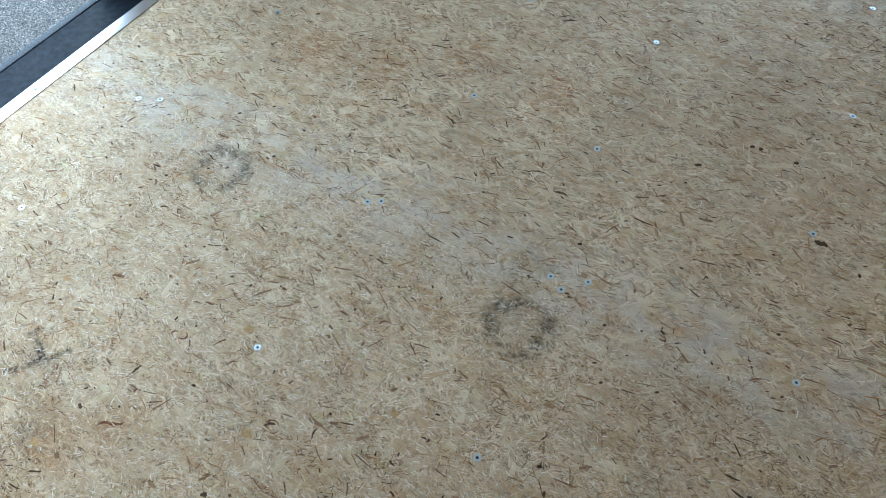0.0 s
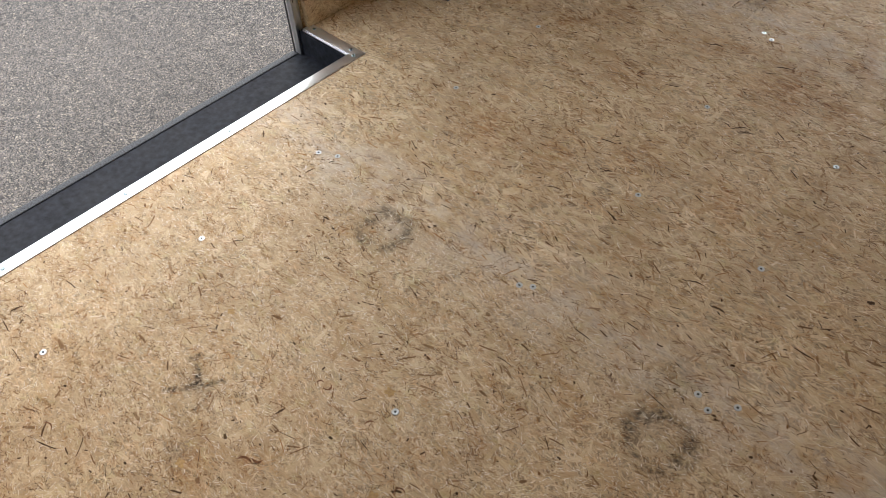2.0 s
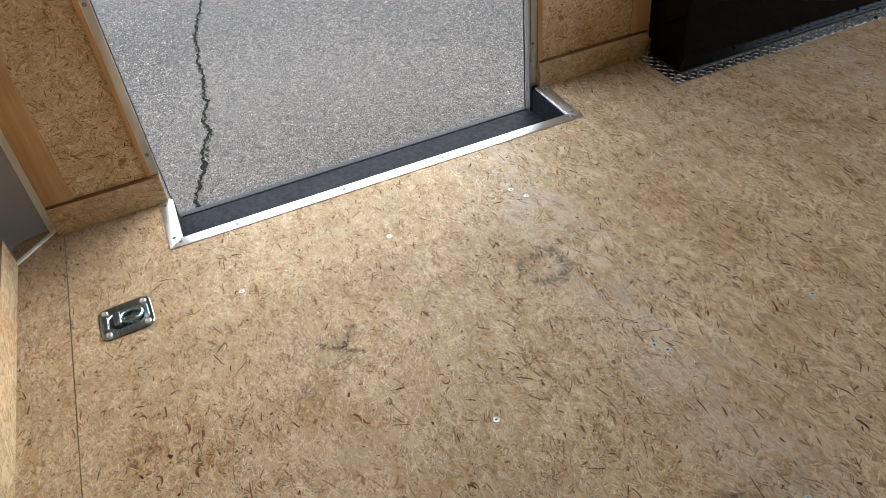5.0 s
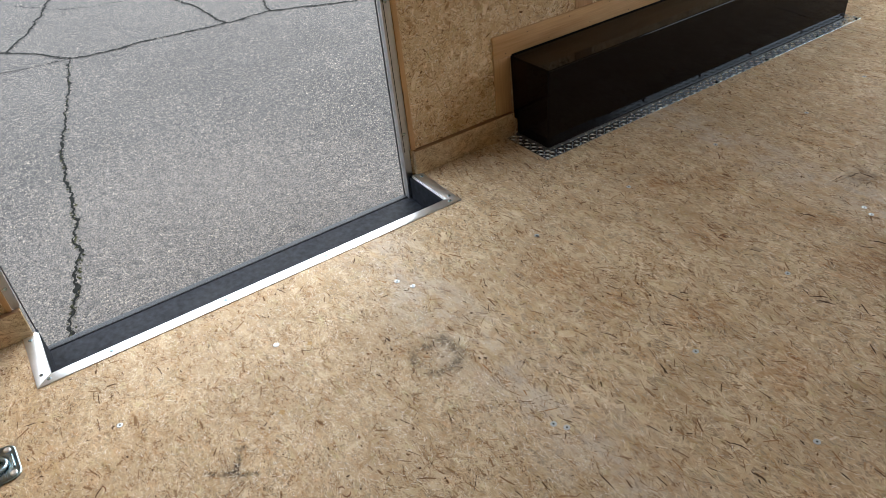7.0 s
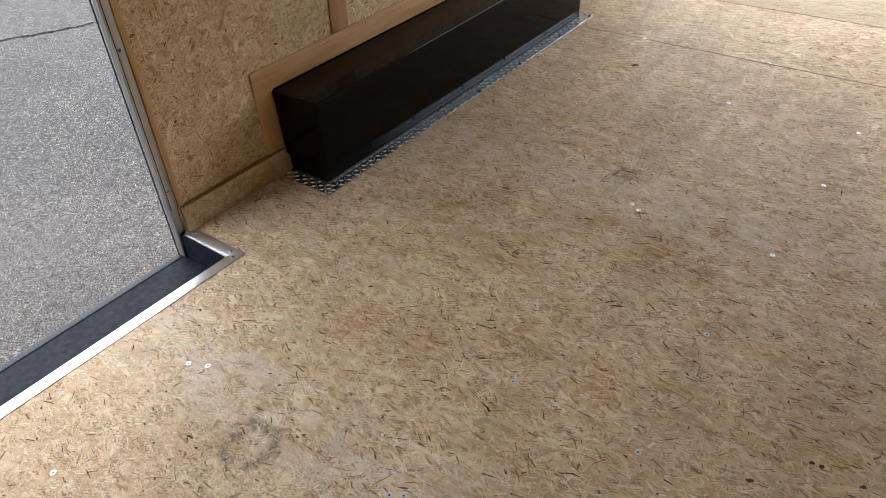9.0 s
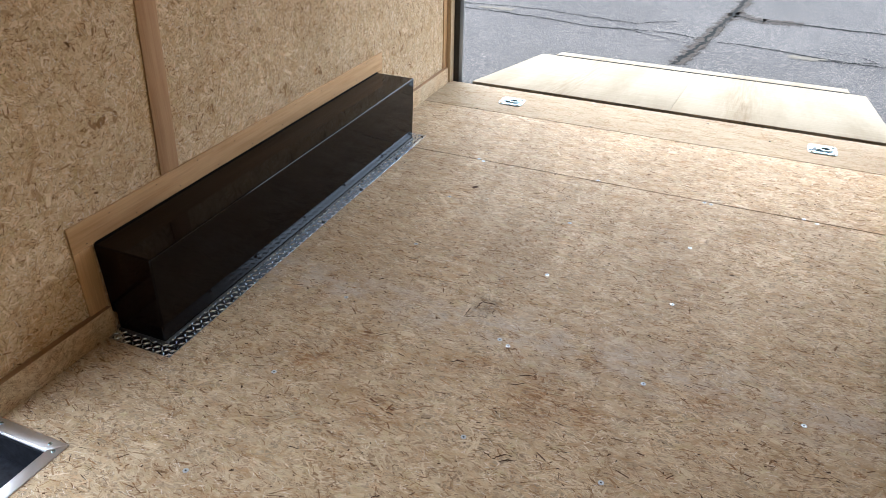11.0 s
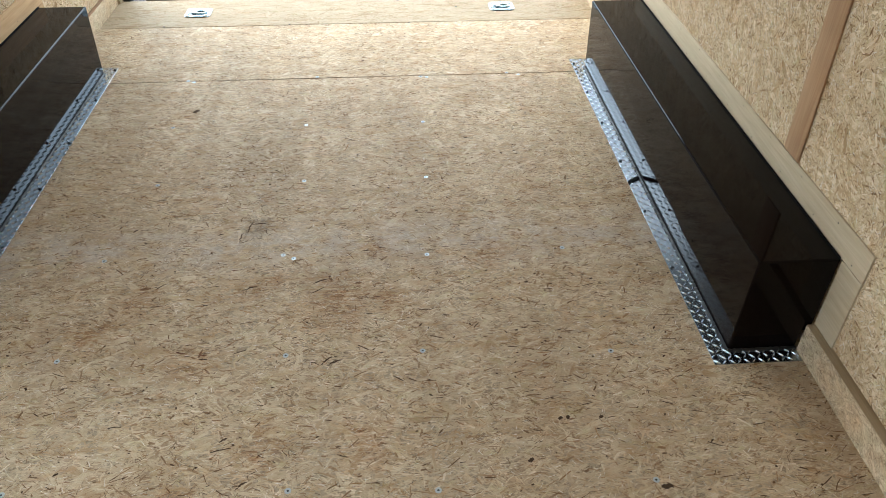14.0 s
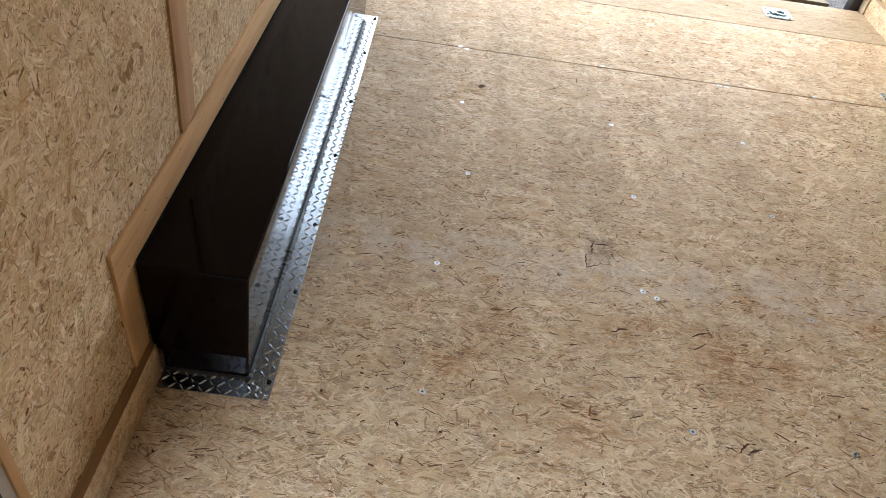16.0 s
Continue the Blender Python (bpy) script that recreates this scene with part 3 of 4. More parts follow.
for k, (a, b) in enumerate(zip(SEAMS, SEAMS[1:] + [Y1])):
    front = k < 2
    a, b = (y + way * SEAM_GAP[y] if y in SEAM_GAP else y - way * 0.012 for y, way in ((a, 1), (b, -1)))
    a, b = max(a, Y0), min(b, Y1 - 0.001)
    if k < len(SEAMS) - 1:
        strand_sheet("wood_strands", XL, XR, a, b, 1.6, (0.006, 0.022) if front else (0.010, 0.038), (0.0016, 0.0046) if front else (0.0022, 0.0070), 44 if front else 32, 11 + k, on_floor, M_FLAKE, sub, "pale pressed wood strands", floor_keep)
        strand_sheet("wood_strands", XL, XR, a, b, 0.20 if front else 0.30, (0.018, 0.050) if front else (0.025, 0.070), (0.007, 0.018) if front else (0.009, 0.022), 46 if front else 34, 71 + k, on_floor, M_BROAD, sub, "broad pale wood strands", floor_keep, (0.0005, 0.0011))
        strand_sheet("pale_slivers", XL + 0.01, XR - 0.01, a, b, 0.06 if front else 0.018, (0.004, 0.014) if front else (0.005, 0.020), (0.0006, 0.0015), 40, 41 + k, on_floor, M_PALE, sub, "whitish curled slivers", floor_keep, (0.0009, 0.0013))
        strand_sheet("dark_slivers", XL + 0.01, XR - 0.01, a, b, 0.115 if front else 0.08, (0.003, 0.013) if front else (0.005, 0.024), (0.0006, 0.0017), 44 if front else 30, 31 + k, on_floor, M_SLIVER, sub, "thin dark slits and slivers of bark", floor_groups, (0.0009, 0.0014), 0.14)
        strand_sheet("brown_strands", XL + 0.01, XR - 0.01, a, b, 0.06, (0.010, 0.034), (0.0026, 0.0075), 32, 81 + k, on_floor, M_BROWN, sub, "brown wood strands", floor_groups, (0.0007, 0.0012))
        strand_sheet("dark_slivers", XL + 0.01, XR - 0.01, a, b, 0.012 if front else 0.017, (0.014, 0.040), (0.0014, 0.0042), 24, 61 + k, on_floor, M_SLIVER, sub, "long dark brown slivers of bark", floor_keep, (0.0009, 0.0014), 0.03)
        strand_sheet("bark_specks", XL + 0.01, XR - 0.01, a, b, 0.0045, (0.005, 0.012), (0.0025, 0.0060), 40, 91 + k, on_floor, M_SPECK, sub, "small dark bark specks", floor_keep, (0.0010, 0.0015))
    else:
        strand_sheet("wood_strands", XL, XR, a, b, 2.1, (0.03, 0.09), (0.006, 0.014), 14, 11 + k, on_floor, M_FLAKE_REAR, sub, "pale pressed wood strands", floor_keep)

# ---- walls ----
EYE = 1.2
wall_left = setting("wall_left", prism([(Y0 + 0.12, -0.12), (DOOR0 - 0.03, -0.12), (DOOR0 - 0.03, DOOR_H), (DOOR1 + 0.02, DOOR_H), (DOOR1 + 0.02, -0.12), (4.38, -0.12), (4.38, TOP), (Y0 + 0.12, TOP)], 0, XL - 0.06, XL - 0.012), M_SKIN, "strand board lined side wall with a door opening", "wall")
wall_right = setting("wall_right", box(XR + 0.012, Y0 - 0.08, -0.12, XR + 0.06, 4.38, TOP), M_SKIN, "strand board lined side wall", "wall")
wall_front = setting("wall_front", box(XL + 0.115, Y0 - 0.06, -0.02, XR + 0.06, Y0 - 0.016, TOP), M_SKIN, "strand board lined front wall", "wall")


def wall_panel(parent, xa, xb, y0, y1, z0=0.0, z1=TOP):
    part("wall_panel", box(xa, y0 + 0.001, z0, xb, y1 - 0.001, z1), M_WALL, parent, smooth=False)


BAT_L, BAT_R = 2.075, 2.03
wall_panel(wall_left, XL - 0.012, XL, -0.285, DOOR0 - 0.03)
wall_panel(wall_left, XL - 0.012, XL, DOOR1 + 0.02, BAT_L)
wall_panel(wall_left, XL - 0.012, XL, BAT_L, 4.30)
wall_panel(wall_left, XL - 0.012, XL, DOOR0 - 0.03, DOOR1 + 0.02, DOOR_H, TOP)
wall_panel(wall_right, XR, XR + 0.012, Y0 - 0.01, BAT_R)
wall_panel(wall_right, XR, XR + 0.012, BAT_R, 4.30)
part("wall_panel", box(XL + 0.115, Y0 - 0.012, 0.0, 1.0, Y0, TOP), M_FRONT, wall_front, smooth=False)
part("wall_panel", box(1.002, Y0 - 0.012, 0.0, XR, Y0, TOP), M_FRONT, wall_front, smooth=False)

for parent, x, way, y0, y1, z0, seed in ((wall_left, XL, 1, -0.28, DOOR0 - 0.035, 0.0, 51), (wall_left, XL, 1, DOOR1 + 0.045, BAT_L, 0.0, 52), (wall_left, XL, 1, BAT_L, 4.29, 0.0, 53), (wall_right, XR, -1, Y0, BAT_R, 0.0, 54), (wall_right, XR, -1, BAT_R, 4.29, 0.0, 55)):
    on_side = lambda u, v, up, x=x, way=way: numpy.stack([x + way * up, u, v], 2)
    strand_sheet("wood_strands", y0, y1, z0, EYE, 1.5, (0.010, 0.036), (0.0025, 0.0080), 60, seed, on_side, M_FLAKE_WALL, parent, "pale pressed wood strands")
    strand_sheet("wood_strands", y0, y1, z0, EYE, 0.25, (0.02, 0.06), (0.008, 0.022), 60, seed + 300, on_side, M_FLAKE_WALL, parent, "broad pale wood strands", None, (0.0004, 0.0010))
    strand_sheet("wood_strands", y0, y1, EYE, TOP - 0.001, 1.5, (0.03, 0.10), (0.008, 0.020), 50, seed, on_side, M_FLAKE_WALL, parent, "pale pressed wood strands")
    strand_sheet("dark_slivers", y0, y1, z0, EYE, 0.06, (0.004, 0.016), (0.0007, 0.0024), 60, seed + 100, on_side, M_BROWN_WALL, parent, "dark brown slivers of bark", None, (0.0009, 0.0014))
    strand_sheet("pale_slivers", y0, y1, z0, EYE, 0.045, (0.005, 0.020), (0.0008, 0.0022), 60, seed + 200, on_side, M_PALE, parent, "whitish curled slivers", None, (0.0009, 0.0013))
    strand_sheet("bark_specks", y0, y1, z0, EYE, 0.008, (0.008, 0.025), (0.0030, 0.0080), 60, seed + 400, on_side, M_BROWN_WALL, parent, "small brown bark specks", None, (0.0009, 0.0014))
for x0, x1, seed in ((XL + 0.116, 1.0, 56), (1.002, XR - 0.001, 57)):
    on_end = lambda u, v, up: numpy.stack([u, Y0 + up, v], 2)
    strand_sheet("wood_strands", x0, x1, 0.0, TOP - 0.001, 1.5, (0.02, 0.075), (0.005, 0.014), 50, seed, on_end, M_FLAKE_WALL, wall_front, "pale pressed wood strands")

ceiling = setting("ceiling", box(XL - 0.06, Y0 - 0.1, TOP, XR + 0.06, 4.45, TOP + 0.04), M_CEIL, "plain white ceiling sheet", "ceiling")

# skirting boards
def skirting(bm, material, label="strand board skirting along the wall foot", top=None):
    ob = setting("baseboard", bm, material, label, "baseboard")
    lo, hi = [Vector([f(v.co[k] for v in ob.data.vertices) for k in range(3)]) for f in (min, max)]
    part("sawn_edge", box(lo.x + 0.001, lo.y + 0.001, hi.z - 0.0005, hi.x - 0.001, hi.y - 0.001, hi.z + 0.0006), top or M_SAWN, ob, "sawn top edge")
    return ob


BOX0, BOX1 = 1.718, 3.450      # wheel boxes, front and rear ends
skirting(box(XL, -0.285, 0.0, XL + BASE_T, 0.028, BASE_H, 0.002), M_SKIRT)
skirting(box(XL, 1.288, 0.0, XL + BASE_T, 1.714, BASE_H, 0.002), M_SKIRT)
skirting(box(XL, 3.456, 0.0, XL + BASE_T, 4.29, BASE_H, 0.002), M_SKIRT)
skirting(box(XR - 0.027, Y0 + 0.036, 0.0, XR, 1.673, BASE_H, 0.002), M_SKIRT, top=M_SAWN_PALE)
skirting(box(XR - 0.027, 3.40, 0.0, XR, 4.29, BASE_H, 0.002), M_SKIRT, top=M_SAWN_PALE)
skirting(box(-0.155, Y0, 0.0, XR - 0.027, Y0 + 0.036, BASE_H, 0.002), M_FRONT)


# plywood strips on the walls
def strip(bm, material, label, parent):
    return part("plywood_strip", bm, material, parent, label)


def surround(parent, xa, xb, y0, y1, b0, b1, long_mat, up_mat):
    """Plywood strips round a wheel box: over it, and down before and behind it."""
    z0, z1 = 0.300, 0.380
    strip(box(xa, y0, z0, xb, y1, z1, 0.0008), long_mat, "plywood strip over the wheel box", parent)
    strip(box(xa, y0 + 0.001, BASE_H + 0.001, xb, b0 - 0.002, z0 - 0.001, 0.0008), up_mat, "plywood strip before the wheel box", parent)
    strip(box(xa, b1 + 0.002, BASE_H + 0.001, xb, y1, z0 - 0.002, 0.0008), up_mat, "plywood strip behind the wheel box", parent)


surround(wall_left, XL, XL + 0.008, 1.648, 3.505, BOX0, BOX1, M_PLY_LONG, M_PLY_UP)
surround(wall_right, XR - 0.006, XR, 1.586, 3.47, 1.677, 3.396, M_PLY_RIGHT, M_PLY_RIGHT)
part("batten", prism([(2.022, 0.382), (2.102, 0.382), (2.19, TOP), (2.11, TOP)], 0, XL, XL + 0.006, 0.0008), M_BATTEN, wall_left, "brown wooden seam batten")
part("batten", prism([(1.975, 0.382), (2.058, 0.382), (2.10, TOP), (2.017, TOP)], 0, XR - 0.006, XR, 0.0008), M_BATTEN, wall_right, "brown wooden seam batten")
strip(box(XL, 4.255, BASE_H + 0.001, XL + 0.006, 4.30, TOP, 0.0008), M_PLY_UP, "plywood strip by the ramp opening", wall_left)
strip(box(XR - 0.006, 4.255, BASE_H + 0.001, XR, 4.30, TOP, 0.0008), M_BATTEN, "brown strip by the ramp opening", wall_right)
strip(box(XL, -0.2865, BASE_H + 0.001, XL + 0.006, -0.207, TOP, 0.0008), M_PLY_UP, "plywood strip at the wall end", wall_left)
strip(box(-0.155, Y0, BASE_H + 0.001, -0.068, Y0 + 0.006, TOP, 0.0008), M_PLY_UP, "plywood strip at the wall end", wall_front)
strip(box(XL, 1.283, BASE_H + 0.001, XL + 0.007, 1.301, DOOR_H, 0.0008), M_PLY_UP, "thin wooden edge beside the door", wall_left)
strip(box(XL, -0.004, BASE_H + 0.001, XL + 0.007, 0.010, DOOR_H, 0.0008), M_PLY_UP, "thin wooden edge beside the door", wall_left)

for parent, x, turn, y0, y1 in ((wall_left, XL + 0.0078, 90, 1.70, 3.45), (wall_right, XR - 0.0058, -90, 1.64, 3.42)):
    for k in range(9):
        for z in (0.312, 0.362):
            n = new("nail", NAIL)
            n.parent, n.location, n.rotation_euler = parent, (x, y0 + (y1 - y0) * (k + 0.5 * (z > 0.33)) / 9, z + 0.003 * (k % 3)), (0, radians(turn), 0)

# curved metal sheet closing the front corner
cv = bmesh.new()
cols = []
for i in range(17):
    a = i / 16
    x, y = XL - 0.02 + a * 0.13, -0.28 - a * 0.155
    bulge = 0.055 * math.sin(math.pi * a)
    cols.append([cv.verts.new((x - 0.77 * bulge, y - 0.64 * bulge, z)) for z in (0.0, TOP)])
for p, q in zip(cols, cols[1:]):
    cv.faces.new((p[0], q[0], q[1], p[1]))
bmesh.ops.solidify(cv, geom=cv.faces[:], thickness=0.002)
corner = setting("corner_panel", cv, M_CORNER, "curved grey metal sheet closing the corner", "wall panel")
setting("trim", prism([(XL - 0.014, -0.292), (XL - 0.005, -0.286), (-0.150, -0.394), (-0.160, -0.402)], 2, 0.0, 0.006, 0.001), M_CEIL, "white sealing strip on the floor", "trim")

# rear frame of the ramp opening
RB = ((XL - 0.06, 4.30, -0.12, -0.226, 4.352, TOP), (XR - 0.03, 4.30, -0.12, XR + 0.06, 4.352, TOP))
for b in RB:
    setting("trim", box(*b, 0.002), M_PLY_RIGHT, "pale wooden post cover beside the ramp opening", "trim")
for x0, x1 in ((XL - 0.06, -0.193), (2.172, XR + 0.06)):
    setting("trim", box(x0, 4.352, -0.20, x1, 4.41, TOP, 0.004), M_STEEL, "black steel post of the ramp opening", "post")
setting("trim", box(-0.193, 4.352, 1.90, 2.172, 4.41, TOP + 0.04, 0.004), M_STEEL, "black steel header of the ramp opening", "header")
setting("trim", box(-0.193, Y1 - 0.008, -0.16, 2.172, Y1 + 0.012, -0.022, 0.002), M_STEEL, "black steel rear sill", "sill")

# ---- side door: step well, frame and trim ----
door = tagged(new("door_1"), "open side door with a black step well", "door opening", kind="structure")
well = bmesh.new()
add_box(well, -0.268, 0.036, STEP - 0.012, -0.033, 1.274, STEP)
add_box(well, -0.036, 0.036, STEP, -0.030, 1.274, -0.003)
add_box(well, -0.268, 0.034, STEP, -0.036, 0.040, -0.003)
add_box(well, -0.268, 1.262, STEP, -0.036, 1.276, -0.003)
part("step_well", well, M_STEP, door, "black coated step well", smooth=False)
part("sill_strip", box(-0.292, 0.036, STEP - 0.03, -0.2685, 1.274, STEP + 0.003, 0.002), M_GRIP, door, "dark grey gritty sill edge")
tw = 0.037
for name, pts, mat in (
    ("floor_trim", [(0.0, 0.0), (0.0, 1.307), (-tw, 1.307 - tw), (-tw, tw)], M_TRIM),
    ("floor_trim", [(-0.001, 0.0), (-tw - 0.001, tw), (XL + 0.012, tw), (XL + 0.004, 0.0)], M_TRIM_X),
    ("floor_trim", [(-0.001, 1.307), (XL + 0.012, 1.307), (XL + 0.012, 1.307 - tw), (-tw - 0.001, 1.307 - tw)], M_TRIM_X),
):
    part(name, prism(pts, 2, 0.0005, 0.0035, 0.0007), mat, door, "aluminium floor trim with mitred corners")
part("trim_lip", box(-tw - 0.002, tw, -0.012, -tw, 1.307 - tw, 0.0), M_TRIM, door)
part("trim_lip", box(XL + 0.012, tw, -0.010, -tw, tw + 0.003, 0.0), M_TRIM_X, door)
part("trim_lip", box(XL + 0.012, 1.307 - tw - 0.003, -0.010, -tw, 1.307 - tw, 0.0), M_TRIM_X, door)
for y0, y1, seal in ((0.011, 0.033, 0.0335), (1.250, 1.282, 1.2470)):
    part("jamb", box(-0.266 if y0 < 0.5 else -0.280, y0 + 0.003, STEP, XL + 0.0015, y1 - 0.003, DOOR_H, 0.001), M_JAMB, door, "grey aluminium door jamb")
    part("jamb_flange", box(XL + 0.0015, y0, BASE_H + 0.004, XL + 0.0040, y1, DOOR_H, 0.0006), M_JAMB, door)
    if y0 > 1:
        part("door_seal", box(XL + 0.0040, 1.2575, BASE_H + 0.004, XL + 0.0052, 1.2595, DOOR_H), M_SEAL_AND_SHADE, door, "black rubber door seal")
    part("door_seal", box(-0.282, seal - 0.0005, STEP + 0.004, -0.276, seal + 0.0025, DOOR_H, 0.001), M_SEAL_AND_SHADE, door, "black rubber door seal")
part("jamb", box(-0.286, 0.034, DOOR_H - 0.02, XL + 0.0015, 1.250, DOOR_H, 0.001), M_JAMB, door)


# ---- wheel boxes ----
def bead(points, r=0.0055):
    """A lumpy sealant bead along a line on the floor."""
    bm = bmesh.new()
    ring = []
    for i, (p, q) in enumerate(zip(points, points[1:])):
        p, q = Vector(p), Vector(q)
        n = max(2, int((q - p).length / 0.006))
        side = Vector((-(q - p).y, (q - p).x, 0)).normalized()
        last = None
        for k in range(n + 1):
            c = p.lerp(q, k / n)
            rr = r * (1 + 0.35 * math.sin(k * 2.4) * random.random())
            now = [bm.verts.new(c + side * (rr * math.cos(a)) + Vector((0, 0, rr * math.sin(a)))) for a in (0, 0.8, 1.57, 2.34, 3.14)]
            if last:
                for u in range(4):
                    bm.faces.new((last[u], now[u], now[u + 1], last[u + 1]))
            last = now
    bmesh.ops.recalc_face_normals(bm, faces=bm.faces)
    return bm


def lugs(inside, x0, y0, x1, y1, z):
    """Raised lugs of a tread plate over a rectangle, kept where inside(x, y) holds."""
    verts, faces = [], []
    pitch, length, width, high = 0.0190, 0.0108, 0.0026, 0.0030
    nx, ny = max(1, round((x1 - x0) / pitch)), max(1, round((y1 - y0) / pitch))
    for i in range(nx):
        for j in range(ny):
            x, y = x0 + (i + 0.5) * (x1 - x0) / nx, y0 + (j + 0.5) * (y1 - y0) / ny
            if not inside(x, y):
                continue
            a = radians(45 if (i + j) % 2 else -45)
            u, v = Vector((math.cos(a), math.sin(a), 0)), Vector((-math.sin(a), math.cos(a), 0))
            c, n = Vector((x, y, z)), len(verts)
            for p in (c - u * length, c - v * width, c + u * length, c + v * width, c - u * length * 0.45 + Vector((0, 0, high)), c + u * length * 0.45 + Vector((0, 0, high))):
                verts.append(p)
            faces += [(n, n + 1, n + 4), (n + 1, n + 5, n + 4), (n + 1, n + 2, n + 5), (n + 2, n + 3, n + 5), (n + 3, n + 4, n + 5), (n + 3, n, n + 4)]
    bm = bmesh.new()
    vs = [bm.verts.new(p) for p in verts]
    for f in faces:
        bm.faces.new([vs[k] for k in f])
    bmesh.ops.recalc_face_normals(bm, faces=bm.faces)
    return bm


def in_poly(pts):
    def test(x, y):
        hit = False
        for (xa, ya), (xb, yb) in zip(pts, pts[1:] + pts[:1]):
            if (ya > y) != (yb > y) and x < (xb - xa) * (y - ya) / (yb - ya) + xa:
                hit = not hit
        return hit

    return test


def wheel_box(foot, brow, wall, way, y0, y1, edge, p0, p1, top, joint, lean, rivets, label):
    """A black wheel box along a wall, with tread plate on the floor round its foot. way: +1 if the room lies towards +x.
    foot, brow, edge: x of the face's foot, its upper edge and the plate's edge, at the front and the rear end."""
    ob = thing("wheel_box", label, "wheel box", "wheel boxes")
    notch = wall + way * ((BASE_T if way > 0 else 0.027) + 0.003)
    back = wall + way * 0.0085
    cover = prism([(notch, 0.002), (foot[0], 0.002), (foot[0], top), (back, top), (back, 0.062), (notch, 0.062)], 1, y0, y1, 0.0045)
    for v in cover.verts:
        t, s = (v.co.y - y0) / (y1 - y0), v.co.z / top
        face = (foot[0] * (1 - t) + foot[1] * t) * (1 - s) + (brow[0] * (1 - t) + brow[1] * t) * s
        v.co.x += (face - foot[0]) * min(1, max(0, (v.co.x - wall) / (foot[0] - wall)))
        v.co.y -= lean * s * (1 - t)
    part("cover", cover, M_BLACK, ob, "glossy black cover", smooth=False)
    z = 0.003

    def between(pair, y, a, b):
        return pair[0] + (pair[1] - pair[0]) * (y - a) / (b - a)

    pieces = []
    if joint:
        f, e = between(foot, joint, y0, y1), between(edge, joint, p0, p1)
        pieces.append([(foot[0], y0), (edge[0], p0), (e, joint - 0.017), (f, joint + 0.012)])
        pieces.append([(f, joint + 0.015), (e, joint - 0.014), (edge[1], p1), (foot[1], y1)])
    else:
        pieces.append([(foot[0], y0), (edge[0], p0), (edge[1], p1), (foot[1], y1)])
    pieces.append([(foot[0], y0), (edge[0], p0 + 0.0005), (notch, p0 + 0.0005), (notch, y0)])
    pieces.append([(foot[1], y1), (notch, y1), (notch, p1), (edge[1], p1)])
    for pts in pieces:
        plate = part("tread_plate", prism(pts, 2, 0.0005, z, 0.0005), M_TREAD, ob, "bright aluminium tread plate", smooth=False)
        xs, ys = [p[0] for p in pts], [p[1] for p in pts]
        tagged(part("raised_pattern", lugs(in_poly(pts), min(xs), min(ys), max(xs), max(ys), z), M_TREAD, plate, smooth=False), kind="stuff")
    part("sealant", bead([(notch, y0 - 0.002, z), (foot[0] + way * 0.002, y0 - 0.002, z), (foot[1] + way * 0.002, y1, z)], 0.0060), M_SEAL_AND_SHADE, ob, "black sealant bead")
    part("sealant", box(min(back, back + way * 0.0045), y0, top - 0.002, max(back, back + way * 0.0045), y1, top + 0.0035, 0.0012), M_FILLER, ob, "thin black sealant line")
    for y in rivets:
        r = new("rivet", RIVET)
        r.parent, r.location = ob, (between(edge, y, p0, p1) - way * 0.010, y, z)
    for y, x in ((p0 + 0.02, foot[0]), (p1 - 0.02, foot[1])):
        r = new("rivet", RIVET)
        r.parent, r.location = ob, (x - way * 0.1, y, z)
    if joint:
        part("joint_filler", prism([(f + way * 0.006, joint + 0.004), (e, joint - 0.026), (e, joint - 0.006), (f + way * 0.006, joint + 0.023)], 2, 0.0002, 0.0075, 0.0015), M_FILLER, ob, "black filler in the plate joint")
    return ob


wheel_box((-0.060, -0.066), (-0.042, -0.056), XL, 1, 1.724, 1.724 + 1.726, (-0.005, -0.020), 1.674, 3.510, 0.300, 0, 0.008, (1.720, 1.987, 2.234, 2.553, 2.860, 3.200, 3.484), "glossy black wheel box with tread plate at its foot")
wheel_box((2.035, 2.031), (2.038, 2.026), XR, -1, 1.678, 3.396, (1.985, 1.979), 1.630, 3.482, 0.301, 2.487, 0.002, (1.655, 2.016, 2.303, 2.611, 2.894, 3.155, 3.432), "glossy black wheel box with jointed tread plate at its foot")

# ---- ramp ----
ramp = thing("ramp_door", "lowered ramp door decked with pale plywood", "ramp")


def sloped(name, x0, x1, ya, yb, thick, material, parent, label=""):
    za, zb = (-0.02 - 0.155 * (y - 4.44) for y in (ya, yb))
    return part(name, prism([(ya, za - thick), (yb, zb - thick), (yb, zb), (ya, za)], 0, x0, x1, 0.002), material, parent, label)


sloped("deck", -0.14, 1.003, 4.44, 5.972, 0.022, M_RAMP, ramp, "pale plywood ramp deck")
sloped("deck", 1.0034, 2.115, 4.44, 5.972, 0.022, M_RAMP, ramp, "pale plywood ramp deck")
sloped("ramp_core", -0.13, 2.105, 4.46, 5.965, 0.06, M_STEEL, ramp, "black ramp frame").location.z = -0.024
flap = sloped("flap", -0.045, 2.02, 6.026, 6.205, 0.02, M_RAMP, ramp, "pale plywood ramp flap")
for k in range(7):
    x = -0.03 + k * 0.293
    sloped("hinge", x, x + 0.276, 5.974, 6.024, 0.008, M_HINGE, ramp, "dark steel hinge")

